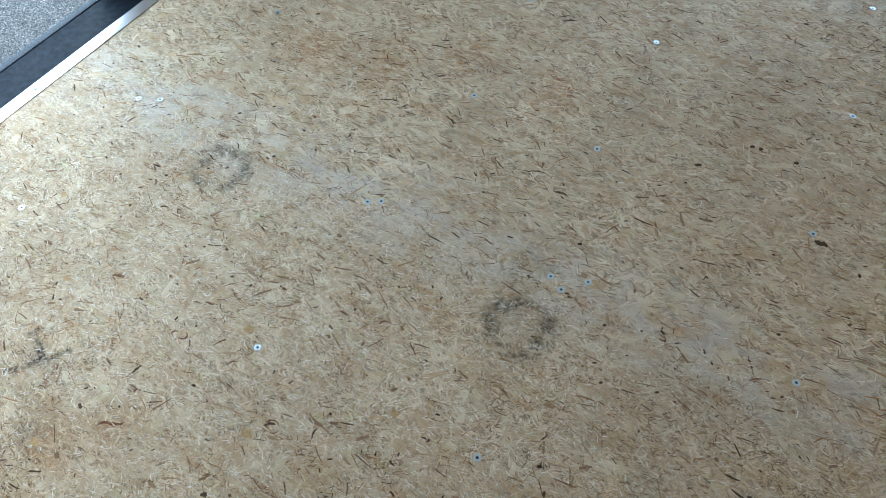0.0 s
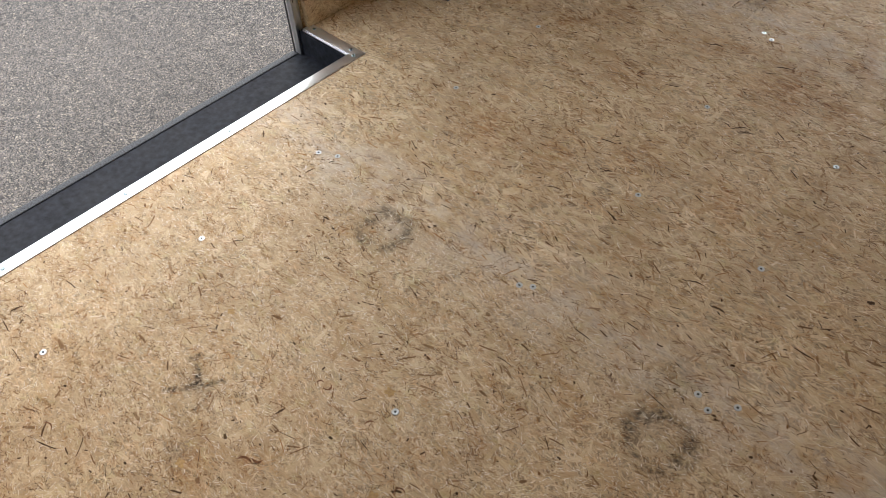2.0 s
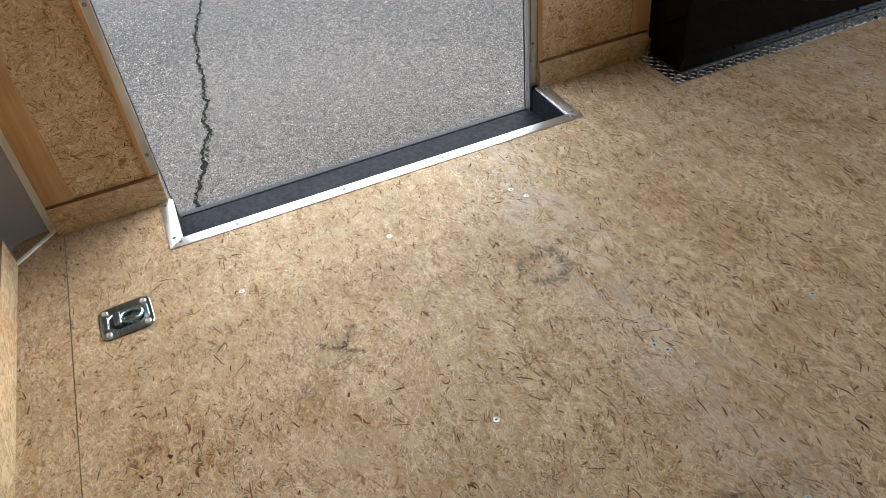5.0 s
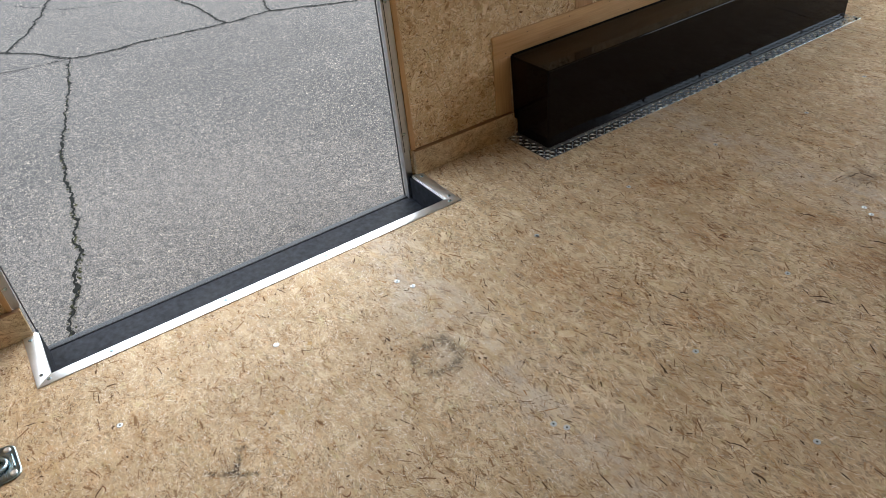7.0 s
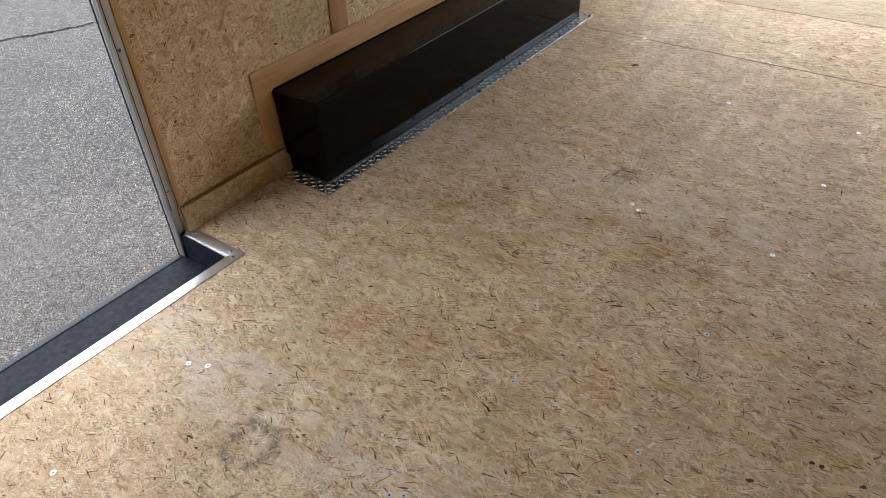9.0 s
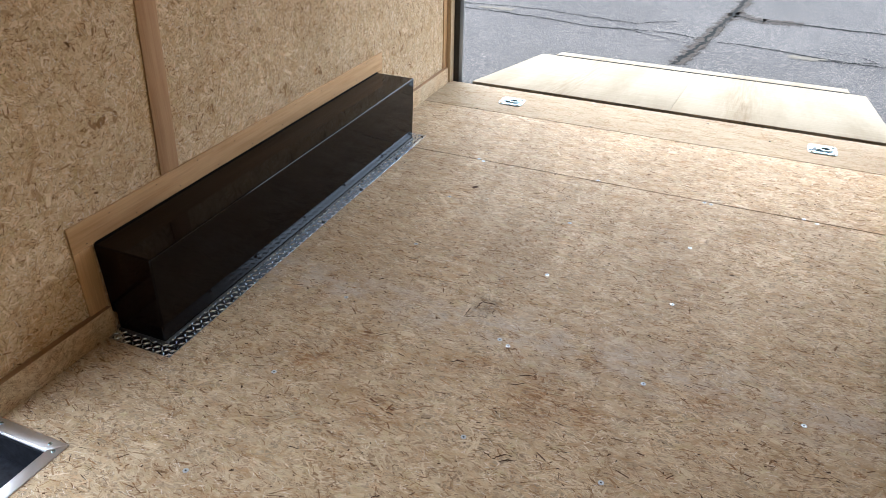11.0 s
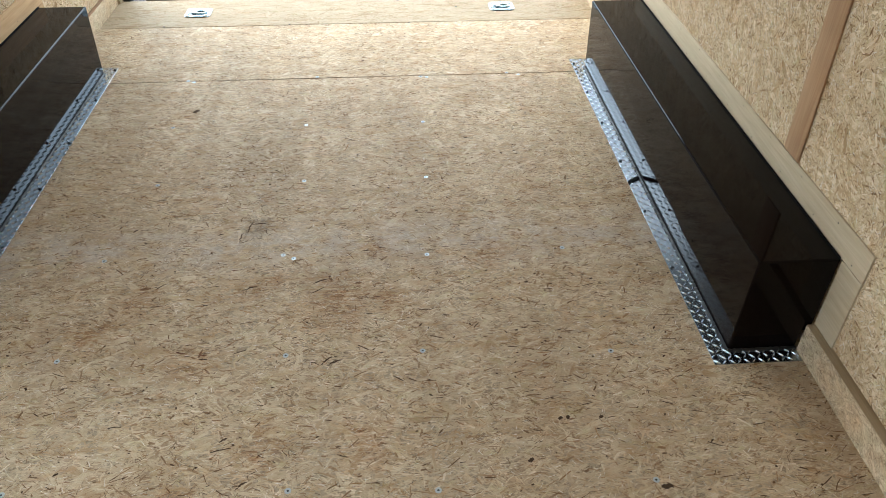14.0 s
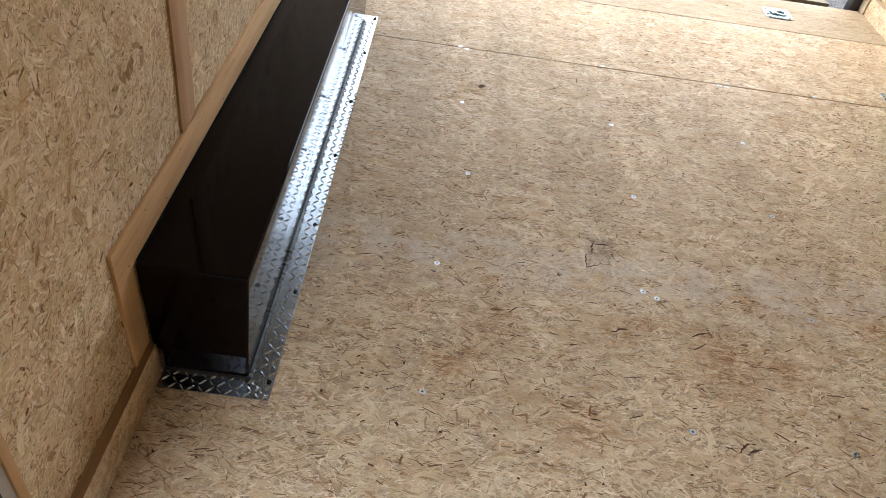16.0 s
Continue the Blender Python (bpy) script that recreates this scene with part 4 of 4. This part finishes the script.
# ---- recessed tie-down rings ----
def rounded(w, h, r, n=5):
    pts = []
    for cx, cy, a0 in ((w - r, h - r, 0), (-w + r, h - r, 90), (-w + r, -h + r, 180), (w - r, -h + r, 270)):
        pts += [(cx + r * math.cos(radians(a0 + 90 * k / n)), cy + r * math.sin(radians(a0 + 90 * k / n))) for k in range(n + 1)]
    return pts


def lathe_rows(bm, rows, close=True):
    rings = [[bm.verts.new((x, y, z)) for x, y in pts] for pts, z in rows]
    for a, b in zip(rings, rings[1:]):
        for k in range(len(a)):
            bm.faces.new((a[k], a[(k + 1) % len(a)], b[(k + 1) % len(a)], b[k]))
    if close:
        bm.faces.new(rings[-1])
    bmesh.ops.recalc_face_normals(bm, faces=bm.faces)
    return bm


def oval(rx, ry, n=24, cx=0.0):
    return [(cx + rx * math.cos(2 * math.pi * k / n), ry * math.sin(2 * math.pi * k / n)) for k in range(n)]


def tie_down(at, turn):
    ob = thing("tie_down", "recessed zinc tie-down ring screwed into the floor", "tie-down ring", "floor tie-downs")
    rows = [(rounded(0.064, 0.058, 0.022), 0.0004), (rounded(0.0645, 0.0585, 0.022), 0.0035), (rounded(0.0625, 0.0565, 0.021), 0.0052), (rounded(0.0600, 0.0540, 0.020), 0.0048), (rounded(0.0575, 0.0515, 0.019), 0.0038)]
    rows += [(rounded(0.051, 0.038, 0.030), 0.0040), (rounded(0.0485, 0.0355, 0.029), 0.0052), (rounded(0.0455, 0.0325, 0.028), 0.0046), (rounded(0.041, 0.028, 0.025), 0.0012)]
    part("pan", lathe_rows(bmesh.new(), rows), M_ZINC, ob, "zinc plated recessed pan")
    # the oval ring lying in the pan
    bm = bmesh.new()
    tubes = []
    for k in range(28):
        a = 2 * math.pi * k / 28
        s = Vector((math.cos(a), math.sin(a), 0))
        c = Vector((0.013 + 0.026 * s.x, 0.0205 * s.y, 0.0068))
        tubes.append([bm.verts.new(c + s * (0.0058 * math.cos(b)) + Vector((0, 0, 0.0052 * math.sin(b)))) for b in [2 * math.pi * m / 10 for m in range(10)]])
    for k, a in enumerate(tubes):
        b = tubes[(k + 1) % len(tubes)]
        for m in range(10):
            bm.faces.new((a[m], a[(m + 1) % 10], b[(m + 1) % 10], b[m]))
    bmesh.ops.recalc_face_normals(bm, faces=bm.faces)
    part("ring", bm, M_ZINC, ob, "zinc plated oval ring")
    part("bracket", box(-0.029, -0.023, 0.002, -0.010, 0.023, 0.0135, 0.004, 3), M_ZINC, ob, "ring bracket")
    # flat black strip: the shade of a recess beside the bracket, put in as colour
    part("slot_shade", box(-0.041, -0.024, 0.0014, -0.029, 0.024, 0.0022), M_SEAL_AND_SHADE, ob, "black strip drawn as the recess's shade")
    part("band", box(-0.057, -0.024, 0.002, -0.042, 0.024, 0.0085, 0.003, 3), M_ZINC, ob, "rolled end of the pan")
    part("band", box(0.050, -0.022, 0.002, 0.055, 0.022, 0.0070, 0.002, 3), M_ZINC, ob, "rolled end of the pan")
    part("dish", lathe_rows(bmesh.new(), [(oval(0.015, 0.0115, 16, 0.010), 0.0008), (oval(0.013, 0.0100, 16, 0.010), 0.0022)]), M_ZINC, ob, "dished middle of the pan")
    for x in (-0.047, 0.047):
        for y in (-0.041, 0.041):
            b = new("bolt", BOLT)
            b.parent, b.location = ob, (x, y, 0.0036)
    ob.matrix_basis = pose(*at, 0, 0, turn)
    return ob


BOLT = mesh_of("bolt", rivet_mesh(0.0080, 0.0042), M_TRIM)
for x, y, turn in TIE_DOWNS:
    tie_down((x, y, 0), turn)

# ---- screws ----
def screw_mesh(r=0.0076, high=0.0013):
    """A flat washer-like head with a sunk cross recess."""
    bm = bmesh.new()
    rings = []
    for rr, z in ((r, 0.0), (r * 0.97, high * 0.7), (r * 0.90, high), (r * 0.44, high), (r * 0.34, high * 0.55)):
        rings.append([bm.verts.new((rr * math.cos(k * math.pi / 6), rr * math.sin(k * math.pi / 6), z)) for k in range(12)])
    for a, b in zip(rings, rings[1:]):
        for k in range(12):
            bm.faces.new((a[k], a[(k + 1) % 12], b[(k + 1) % 12], b[k]))
    bm.faces.new(rings[-1])
    return bm


SCREW = mesh_of("screw", screw_mesh(), M_SCREW)
# recess floor is coloured black for the shade inside it
SCREW.materials.append(M_SEAL_AND_SHADE)
SCREW.polygons[len(SCREW.polygons) - 1].material_index = 1
SCREWS = [(0.263, 0.142), (0.926, 0.136), (0.248, 0.548), (0.906, 0.533), (1.364, 0.552), (0.228, 0.926), (0.276, 0.949), (0.890, 0.929), (0.915, 0.945), (1.314, 0.948), (1.345, 0.930), (1.384, 0.972), (1.794, 0.957), (0.316, 1.359), (0.931, 1.331), (1.257, 1.312), (1.737, 1.308), (0.303, 1.748), (0.886, 1.733), (1.241, 1.728), (1.731, 1.697), (0.306, 2.153), (0.837, 2.149), (0.870, 2.130), (1.271, 2.126), (1.687, 2.133), (0.369, 2.557), (0.867, 2.555), (1.288, 2.554), (0.334, 2.959), (0.843, 2.948), (1.295, 2.948), (0.310, 3.363), (0.337, 3.349), (0.857, 3.370), (1.302, 3.348), (1.329, 3.342), (1.679, 3.365), (1.727, 3.344)]
for x, y in SCREWS:
    s = new("screw", SCREW)
    s.parent, s.location, s.rotation_euler = sub, (x, y, 0.0007), (0, 0, x * 40)
for x, y in ((0.07, 3.972), (0.68, 3.970), (1.27, 3.960), (1.22, 4.270), (1.52, 4.160)):
    s = new("screw", DARK_SCREW)
    s.parent, s.location = sub, (x, y, 0.0007)
for x, y in ((-0.018, 0.032), (-0.018, 0.19), (-0.018, 0.508), (-0.018, 0.825), (-0.018, 1.275), (-0.045, 0.018), (-0.215, 0.016), (-0.045, 1.290), (-0.215, 1.292)):
    s = new("trim_screw", TRIM_RIVET)
    s.parent, s.location = door, (x, y, 0.0034)
for y in (0.020, 1.266):
    for z in (0.16, 0.6, 1.05, 1.5):
        s = new("trim_screw", TRIM_RIVET)
        s.parent, s.location, s.rotation_euler = door, (XL + 0.0038, y, z), (0, radians(90), 0)


# ---- dark chips and slits in the floor boards ----
def chip(x, y, length, width, turn):
    rnd = random.Random(int(x * 1000) * 7919 + int(y * 1000))
    n = 9
    top, low = [], []
    for k in range(n + 1):
        a = k / n - 0.5
        w = width * (1 - (2 * abs(a)) ** 2.5) + 0.0002
        bend = 0.12 * length * math.sin(a * 4 + rnd.random())
        top.append((a * length, bend + w * (0.35 + 0.4 * rnd.random())))
        low.append((a * length, bend - w * (0.35 + 0.4 * rnd.random())))
    c, s = math.cos(radians(turn)), math.sin(radians(turn))
    return [(x + u * c - v * s, y + u * s + v * c) for u, v in top + low[::-1]]


CHIPS = [(0.399, 3.083, 0.032, 0.018, 20), (0.992, 1.707, 0.045, 0.004, 30), (0.962, 1.700, 0.03, 0.003, -40), (0.758, 2.0, 0.05, 0.004, 5), (0.959, 2.02, 0.055, 0.004, 12), (1.552, 1.982, 0.014, 0.007, 0), (0.828, 1.35, 0.030, 0.004, 25), (1.168, 1.181, 0.055, 0.003, 5), (1.241, 1.152, 0.035, 0.004, -10), (1.013, 1.70, 0.040, 0.004, 10), (0.632, 0.935, 0.010, 0.006, 0), (0.475, 1.006, 0.010, 0.006, 30), (1.450, 0.897, 0.008, 0.006, 0), (0.740, 0.386, 0.022, 0.004, 60), (1.001, 0.271, 0.012, 0.007, 0), (0.68, -0.096, 0.014, 0.008, 0), (0.114, 0.159, 0.030, 0.004, 60), (0.12, -0.035, 0.035, 0.003, 60), (0.264, 0.864, 0.024, 0.003, 60), (1.02, 0.423, 0.022, 0.004, 20), (1.098, 0.449, 0.024, 0.003, 80), (1.558, 1.488, 0.013, 0.009, 0), (1.577, 1.490, 0.012, 0.009, 40), (1.656, 1.486, 0.012, 0.009, 0), (1.757, 1.29, 0.028, 0.012, -20), (0.77, 1.474, 0.024, 0.004, 20), (1.47, 1.376, 0.016, 0.009, 0), (0.362, 2.297, 0.02, 0.005, 30), (1.451, 2.817, 0.016, 0.006, 0), (1.462, 0.59, 0.009, 0.006, 0), (0.698, 2.243, 0.055, 0.0030, 70), (0.719, 2.292, 0.055, 0.0036, 64), (0.745, 2.312, 0.045, 0.005, -12), (0.73, 2.226, 0.08, 0.002, 2), (0.774, 2.268, 0.03, 0.002, 85)]


def curl(x, y, radius, start, sweep, width):
    """A thin bent sliver of bark lying along an arc."""
    rim = []
    for side in (1, -1):
        row = []
        for k in range(9):
            a = radians(start + sweep * k / 8)
            off = radius + side * 0.5 * width * (math.sin(math.pi * k / 8) + 0.15)
            row.append((x + off * math.cos(a), y + 0.8 * off * math.sin(a)))
        rim += row[::side]
    return rim


CURLS = [(0.765, 0.483, 0.010, -120, 210, 0.0035), (0.752, 0.478, 0.008, 60, 170, 0.003), (1.026, 0.425, 0.011, 30, 200, 0.003), (1.030, 0.420, 0.010, 250, 130, 0.002), (0.729, -0.129, 0.014, 20, 170, 0.005), (0.742, -0.120, 0.012, 200, 150, 0.004), (0.628, -0.062, 0.018, 40, 120, 0.007), (0.690, -0.040, 0.016, 150, 140, 0.005), (0.746, -0.039, 0.016, 200, 120, 0.007), (0.560, -0.140, 0.014, 70, 150, 0.004), (0.775, 0.270, 0.018, 60, 120, 0.005), (0.780, 0.300, 0.014, 250, 110, 0.005), (0.430, 0.060, 0.014, 30, 130, 0.003), (0.895, 0.480, 0.014, 90, 120, 0.003), (1.090, 0.690, 0.013, 60, 140, 0.003), (0.700, 2.060, 0.03, 60, 50, 0.004), (1.120, 1.920, 0.03, 60, 60, 0.005), (0.620, 1.780, 0.03, 230, 50, 0.005), (0.680, 1.765, 0.025, 220, 60, 0.005)]
KNOTS = [(0.684, 0.195, 0.012), (0.473, 0.466, 0.011), (0.868, 0.556, 0.014), (0.995, 0.390, 0.013), (0.30, 0.62, 0.010), (1.20, 0.55, 0.012)]
cb = bmesh.new()
for c in CURLS:
    cb.faces.new([cb.verts.new((x, y, 0.0017)) for x, y in curl(*c)])
bmesh.ops.recalc_face_normals(cb, faces=cb.faces)
M_CURL = plain("reddish_bark", (0.16, 0.075, 0.038), 0.8, 260, 0.5, 0.3, shine=0.1)
tagged(part("bark_curls", cb, M_CURL, sub, "reddish brown curls of bark in the board"), kind="stuff")
cb = bmesh.new()
for x, y, radius in KNOTS:
    spin = [radius * (0.8 + 0.25 * math.sin(2.3 * k + 40 * x)) for k in range(12)]
    cb.faces.new([cb.verts.new((x + q * math.cos(k * math.pi / 6), y + 0.8 * q * math.sin(k * math.pi / 6), 0.0015)) for k, q in enumerate(spin)])
M_KNOT = plain("tan_knot_wood", (0.40, 0.26, 0.12), 0.7, 200, 0.25, 0.2, shine=0.12)
tagged(part("knots", cb, M_KNOT, sub, "small tan knots in the board"), kind="stuff")
cb = bmesh.new()
for c in CHIPS:
    pts = chip(*c)
    cb.faces.new([cb.verts.new((x, y, 0.0016)) for x, y in pts])
bmesh.ops.recalc_face_normals(cb, faces=cb.faces)
M_CHIP = plain("dark_bark", (0.075, 0.045, 0.025), 0.8, 300, 0.4, 0.3, shine=0.1)
tagged(part("bark_chips", cb, M_CHIP, sub, "dark bark chips and slits in the board"), kind="stuff")


# ---- cracks in the asphalt ----
def crack(points, width, seed, material=M_CRACK, label="dark open crack"):
    rnd = random.Random(seed)
    line = []
    for (xa, ya), (xb, yb) in zip(points, points[1:]):
        n = max(3, int(math.hypot(xb - xa, yb - ya) / 0.011))
        line += [(xa + (xb - xa) * k / n, ya + (yb - ya) * k / n) for k in range(n)]
    line.append(points[-1])
    bm = bmesh.new()
    last = None
    for k, (x, y) in enumerate(line):
        xa, ya = line[max(k - 1, 0)]
        xb, yb = line[min(k + 1, len(line) - 1)]
        t = Vector((xb - xa, yb - ya, 0)).normalized()
        s = Vector((-t.y, t.x, 0))
        off = 0.022 * noise.noise(Vector((x * 8, y * 8, seed))) + 0.014 * noise.noise(Vector((x * 31, y * 31, seed))) + 0.005 * (rnd.random() - 0.5)
        w = width * (0.2 + 1.2 * abs(noise.noise(Vector((x * 22, y * 22, seed + 5)))) + 0.5 * rnd.random())
        c = Vector((x, y, GROUND + (0.0044 if material is M_CRACK else 0.0038))) + s * off
        now = (bm.verts.new(c + s * w), bm.verts.new(c - s * w * (0.5 + rnd.random() * 0.6)))
        if last:
            bm.faces.new((last[0], now[0], now[1], last[1]))
        last = now
    bmesh.ops.recalc_face_normals(bm, faces=bm.faces)
    part("crack", bm, material, ground, label, smooth=False)


crack([(-0.36, 0.02), (-0.65, 0.07), (-0.99, 0.17), (-1.18, 0.22), (-1.29, 0.22), (-1.65, 0.28), (-2.22, 0.33), (-3.15, 0.55), (-3.70, 0.65)], 0.010, 1)
crack([(-4.9, 0.0), (-4.29, 0.31), (-4.08, 0.49), (-3.74, 0.66), (-3.67, 0.87), (-3.67, 1.14), (-3.56, 1.70), (-3.55, 2.04), (-3.38, 2.35), (-3.25, 2.56), (-3.05, 3.3), (-3.1, 4.2)], 0.016, 2)
crack([(-4.28, 0.33), (-4.65, 0.54), (-5.52, 0.83), (-7.0, 1.3)], 0.015, 3)
crack([(-3.58, 1.70), (-4.10, 1.69), (-4.48, 1.63), (-5.6, 1.5)], 0.012, 4)
crack([(-3.55, 2.05), (-3.84, 2.11), (-4.9, 2.5)], 0.010, 5)
crack([(-3.83, 0.10), (-3.83, 0.23), (-3.78, 0.44), (-3.74, 0.66)], 0.008, 13)
crack([(-5.6, 0.55), (-5.1, 0.84), (-4.93, 1.05), (-4.85, 1.33)], 0.007, 14)
crack([(-3.0, 7.50), (-1.43, 7.60), (-1.05, 7.67), (-0.63, 7.68), (-0.14, 7.60), (0.29, 7.55), (0.62, 7.79)], 0.013, 6)
crack([(-3.0, 7.35), (-1.35, 7.42), (-0.92, 7.39), (-0.47, 7.35), (-0.08, 7.24), (0.28, 7.30), (0.64, 7.33), (0.89, 7.25)], 0.015, 9)
crack([(0.16, 7.33), (0.46, 7.21), (0.83, 7.06)], 0.009, 15)
crack([(0.80, 6.40), (0.94, 7.10), (1.00, 7.70), (1.10, 8.35), (1.16, 9.00), (1.5, 11.0)], 0.030, 7)
crack([(1.12, 8.31), (1.23, 8.22), (1.39, 8.14), (1.53, 8.22), (1.98, 8.17), (2.41, 8.16), (5.0, 8.0)], 0.024, 8)
crack([(1.05, 7.22), (1.35, 7.20), (1.65, 7.14), (1.91, 7.07), (2.33, 7.03), (4.5, 6.9)], 0.014, 10)
crack([(1.76, 7.31), (1.96, 7.31), (2.17, 7.26), (2.28, 7.13), (2.05, 7.02), (1.84, 7.02)], 0.008, 16)
crack([(0.82, 6.40), (0.95, 7.20), (1.02, 7.84), (1.12, 8.40), (1.18, 9.05), (1.5, 11.0)], 0.085, 11, M_TAR, "old brown tar along the crack")
crack([(1.06, 8.40), (1.22, 8.24), (1.39, 8.16), (1.56, 8.21), (1.72, 8.19)], 0.15, 12, M_TAR, "old brown tar along the crack")
crack([(1.62, 7.03), (1.76, 7.02), (1.90, 7.06)], 0.075, 17, M_SAND, "sandy patch beside the crack")
crack([(-1.25, 7.52), (-1.06, 7.52), (-0.90, 7.53)], 0.06, 18, M_SAND, "sandy patch beside the crack")


# ---- moss and grit in the crack by the side door ----
def moss(points, count, seed):
    rnd = random.Random(seed)
    bm = bmesh.new()
    for _ in range(count):
        k = rnd.randrange(len(points) - 1)
        t = rnd.random()
        x = points[k][0] * (1 - t) + points[k + 1][0] * t
        y = points[k][1] * (1 - t) + points[k + 1][1] * t + rnd.gauss(0, 0.010)
        r, n = rnd.uniform(0.003, 0.009), 6
        ring = [bm.verts.new((x + r * rnd.uniform(0.6, 1.2) * math.cos(6.283 * i / n), y + r * rnd.uniform(0.6, 1.2) * math.sin(6.283 * i / n), GROUND + 0.0035)) for i in range(n)]
        tip = bm.verts.new((x + rnd.uniform(-0.4, 0.4) * r, y + rnd.uniform(-0.4, 0.4) * r, GROUND + 0.005 + 0.5 * r))
        for i in range(n):
            bm.faces.new((ring[i], ring[(i + 1) % n], tip))
    tagged(part("moss", bm, M_MOSS, ground, "tufts of dull green moss in the crack", smooth=False), kind="stuff")


moss([(-0.65, 0.07), (-0.99, 0.17), (-1.18, 0.22), (-1.29, 0.22), (-1.65, 0.28), (-2.22, 0.33), (-3.15, 0.55), (-3.70, 0.65)], 75, 5)


# ---- loose-looking stones in the asphalt by the side door ----
def pebbles(x0, x1, y0, y1, pitch, seed):
    rng = numpy.random.default_rng(seed)
    gx, gy = numpy.meshgrid(numpy.arange(x0, x1, pitch), numpy.arange(y0, y1, pitch * 0.87))
    gx = gx + 0.5 * pitch * (numpy.arange(gx.shape[0]) % 2)[:, None]
    x = gx.ravel() + rng.uniform(-0.38, 0.38, gx.size) * pitch
    y = gy.ravel() + rng.uniform(-0.38, 0.38, gx.size) * pitch
    reach = numpy.hypot((x + 0.3) / 1.9, (y - 0.62) / 1.35)
    ok = rng.random(x.size) > numpy.clip((reach - 0.62) / 0.38, 0, 1)
    x, y = x[ok], y[ok]
    n = len(x)
    r = pitch * rng.uniform(0.38, 0.62, n)
    spin = rng.uniform(0, math.pi, n)
    a = spin[:, None] + numpy.arange(6) * math.pi / 3
    rr = r[:, None] * rng.uniform(0.75, 1.15, (n, 6))
    ring = numpy.stack([x[:, None] + rr * numpy.cos(a), y[:, None] + rr * numpy.sin(a), numpy.full((n, 6), GROUND - 0.0004)], 2)
    top = numpy.stack([x + r * rng.uniform(-0.3, 0.3, n), y + r * rng.uniform(-0.3, 0.3, n), GROUND + rng.uniform(0.0010, 0.0024, n)], 1)
    co = numpy.concatenate([ring, top[:, None, :]], 1)
    k = numpy.arange(6)
    tri = numpy.stack([k, (k + 1) % 6, numpy.full(6, 6)], 1)
    idx = (numpy.arange(n)[:, None, None] * 7 + tri[None]).ravel()
    me = bpy.data.meshes.new("stones")
    me.vertices.add(7 * n)
    me.vertices.foreach_set("co", co.astype(numpy.float32).ravel())
    me.loops.add(18 * n)
    me.loops.foreach_set("vertex_index", idx.astype(numpy.int32))
    me.polygons.add(6 * n)
    me.polygons.foreach_set("loop_start", numpy.arange(0, 18 * n, 3, dtype=numpy.int32))
    me.update(calc_edges=True)
    me.materials.append(M_STONE)
    me.shade_smooth()
    ob = new("asphalt_stones", me)
    ob.parent = ground
    tagged(ob, "small grey and tan stones set in the asphalt", kind="stuff")


st = Mat("asphalt_stone")
tone = st.ramp(st.n("NewGeometry").outputs["Random Per Island"], [(0.0, (0.066, 0.061, 0.059)), (0.3, (0.109, 0.100, 0.097)), (0.7, (0.151, 0.135, 0.125)), (0.93, (0.193, 0.165, 0.141)), (1.0, (0.29, 0.255, 0.218))])
tone = st.mix(tone, st.ramp(st.noise(st.place(), 38.0, 3.0, 0.6), [(0.32, (0.74, 0.73, 0.70)), (0.7, (1.1, 1.09, 1.05))]), 0.9, "MULTIPLY")
st.set(Base_Color=tone, Roughness=0.85, Specular_IOR_Level=0.25)
M_STONE = st.m
pebbles(-2.4, -0.30, -0.75, 2.1, 0.0076, 91)
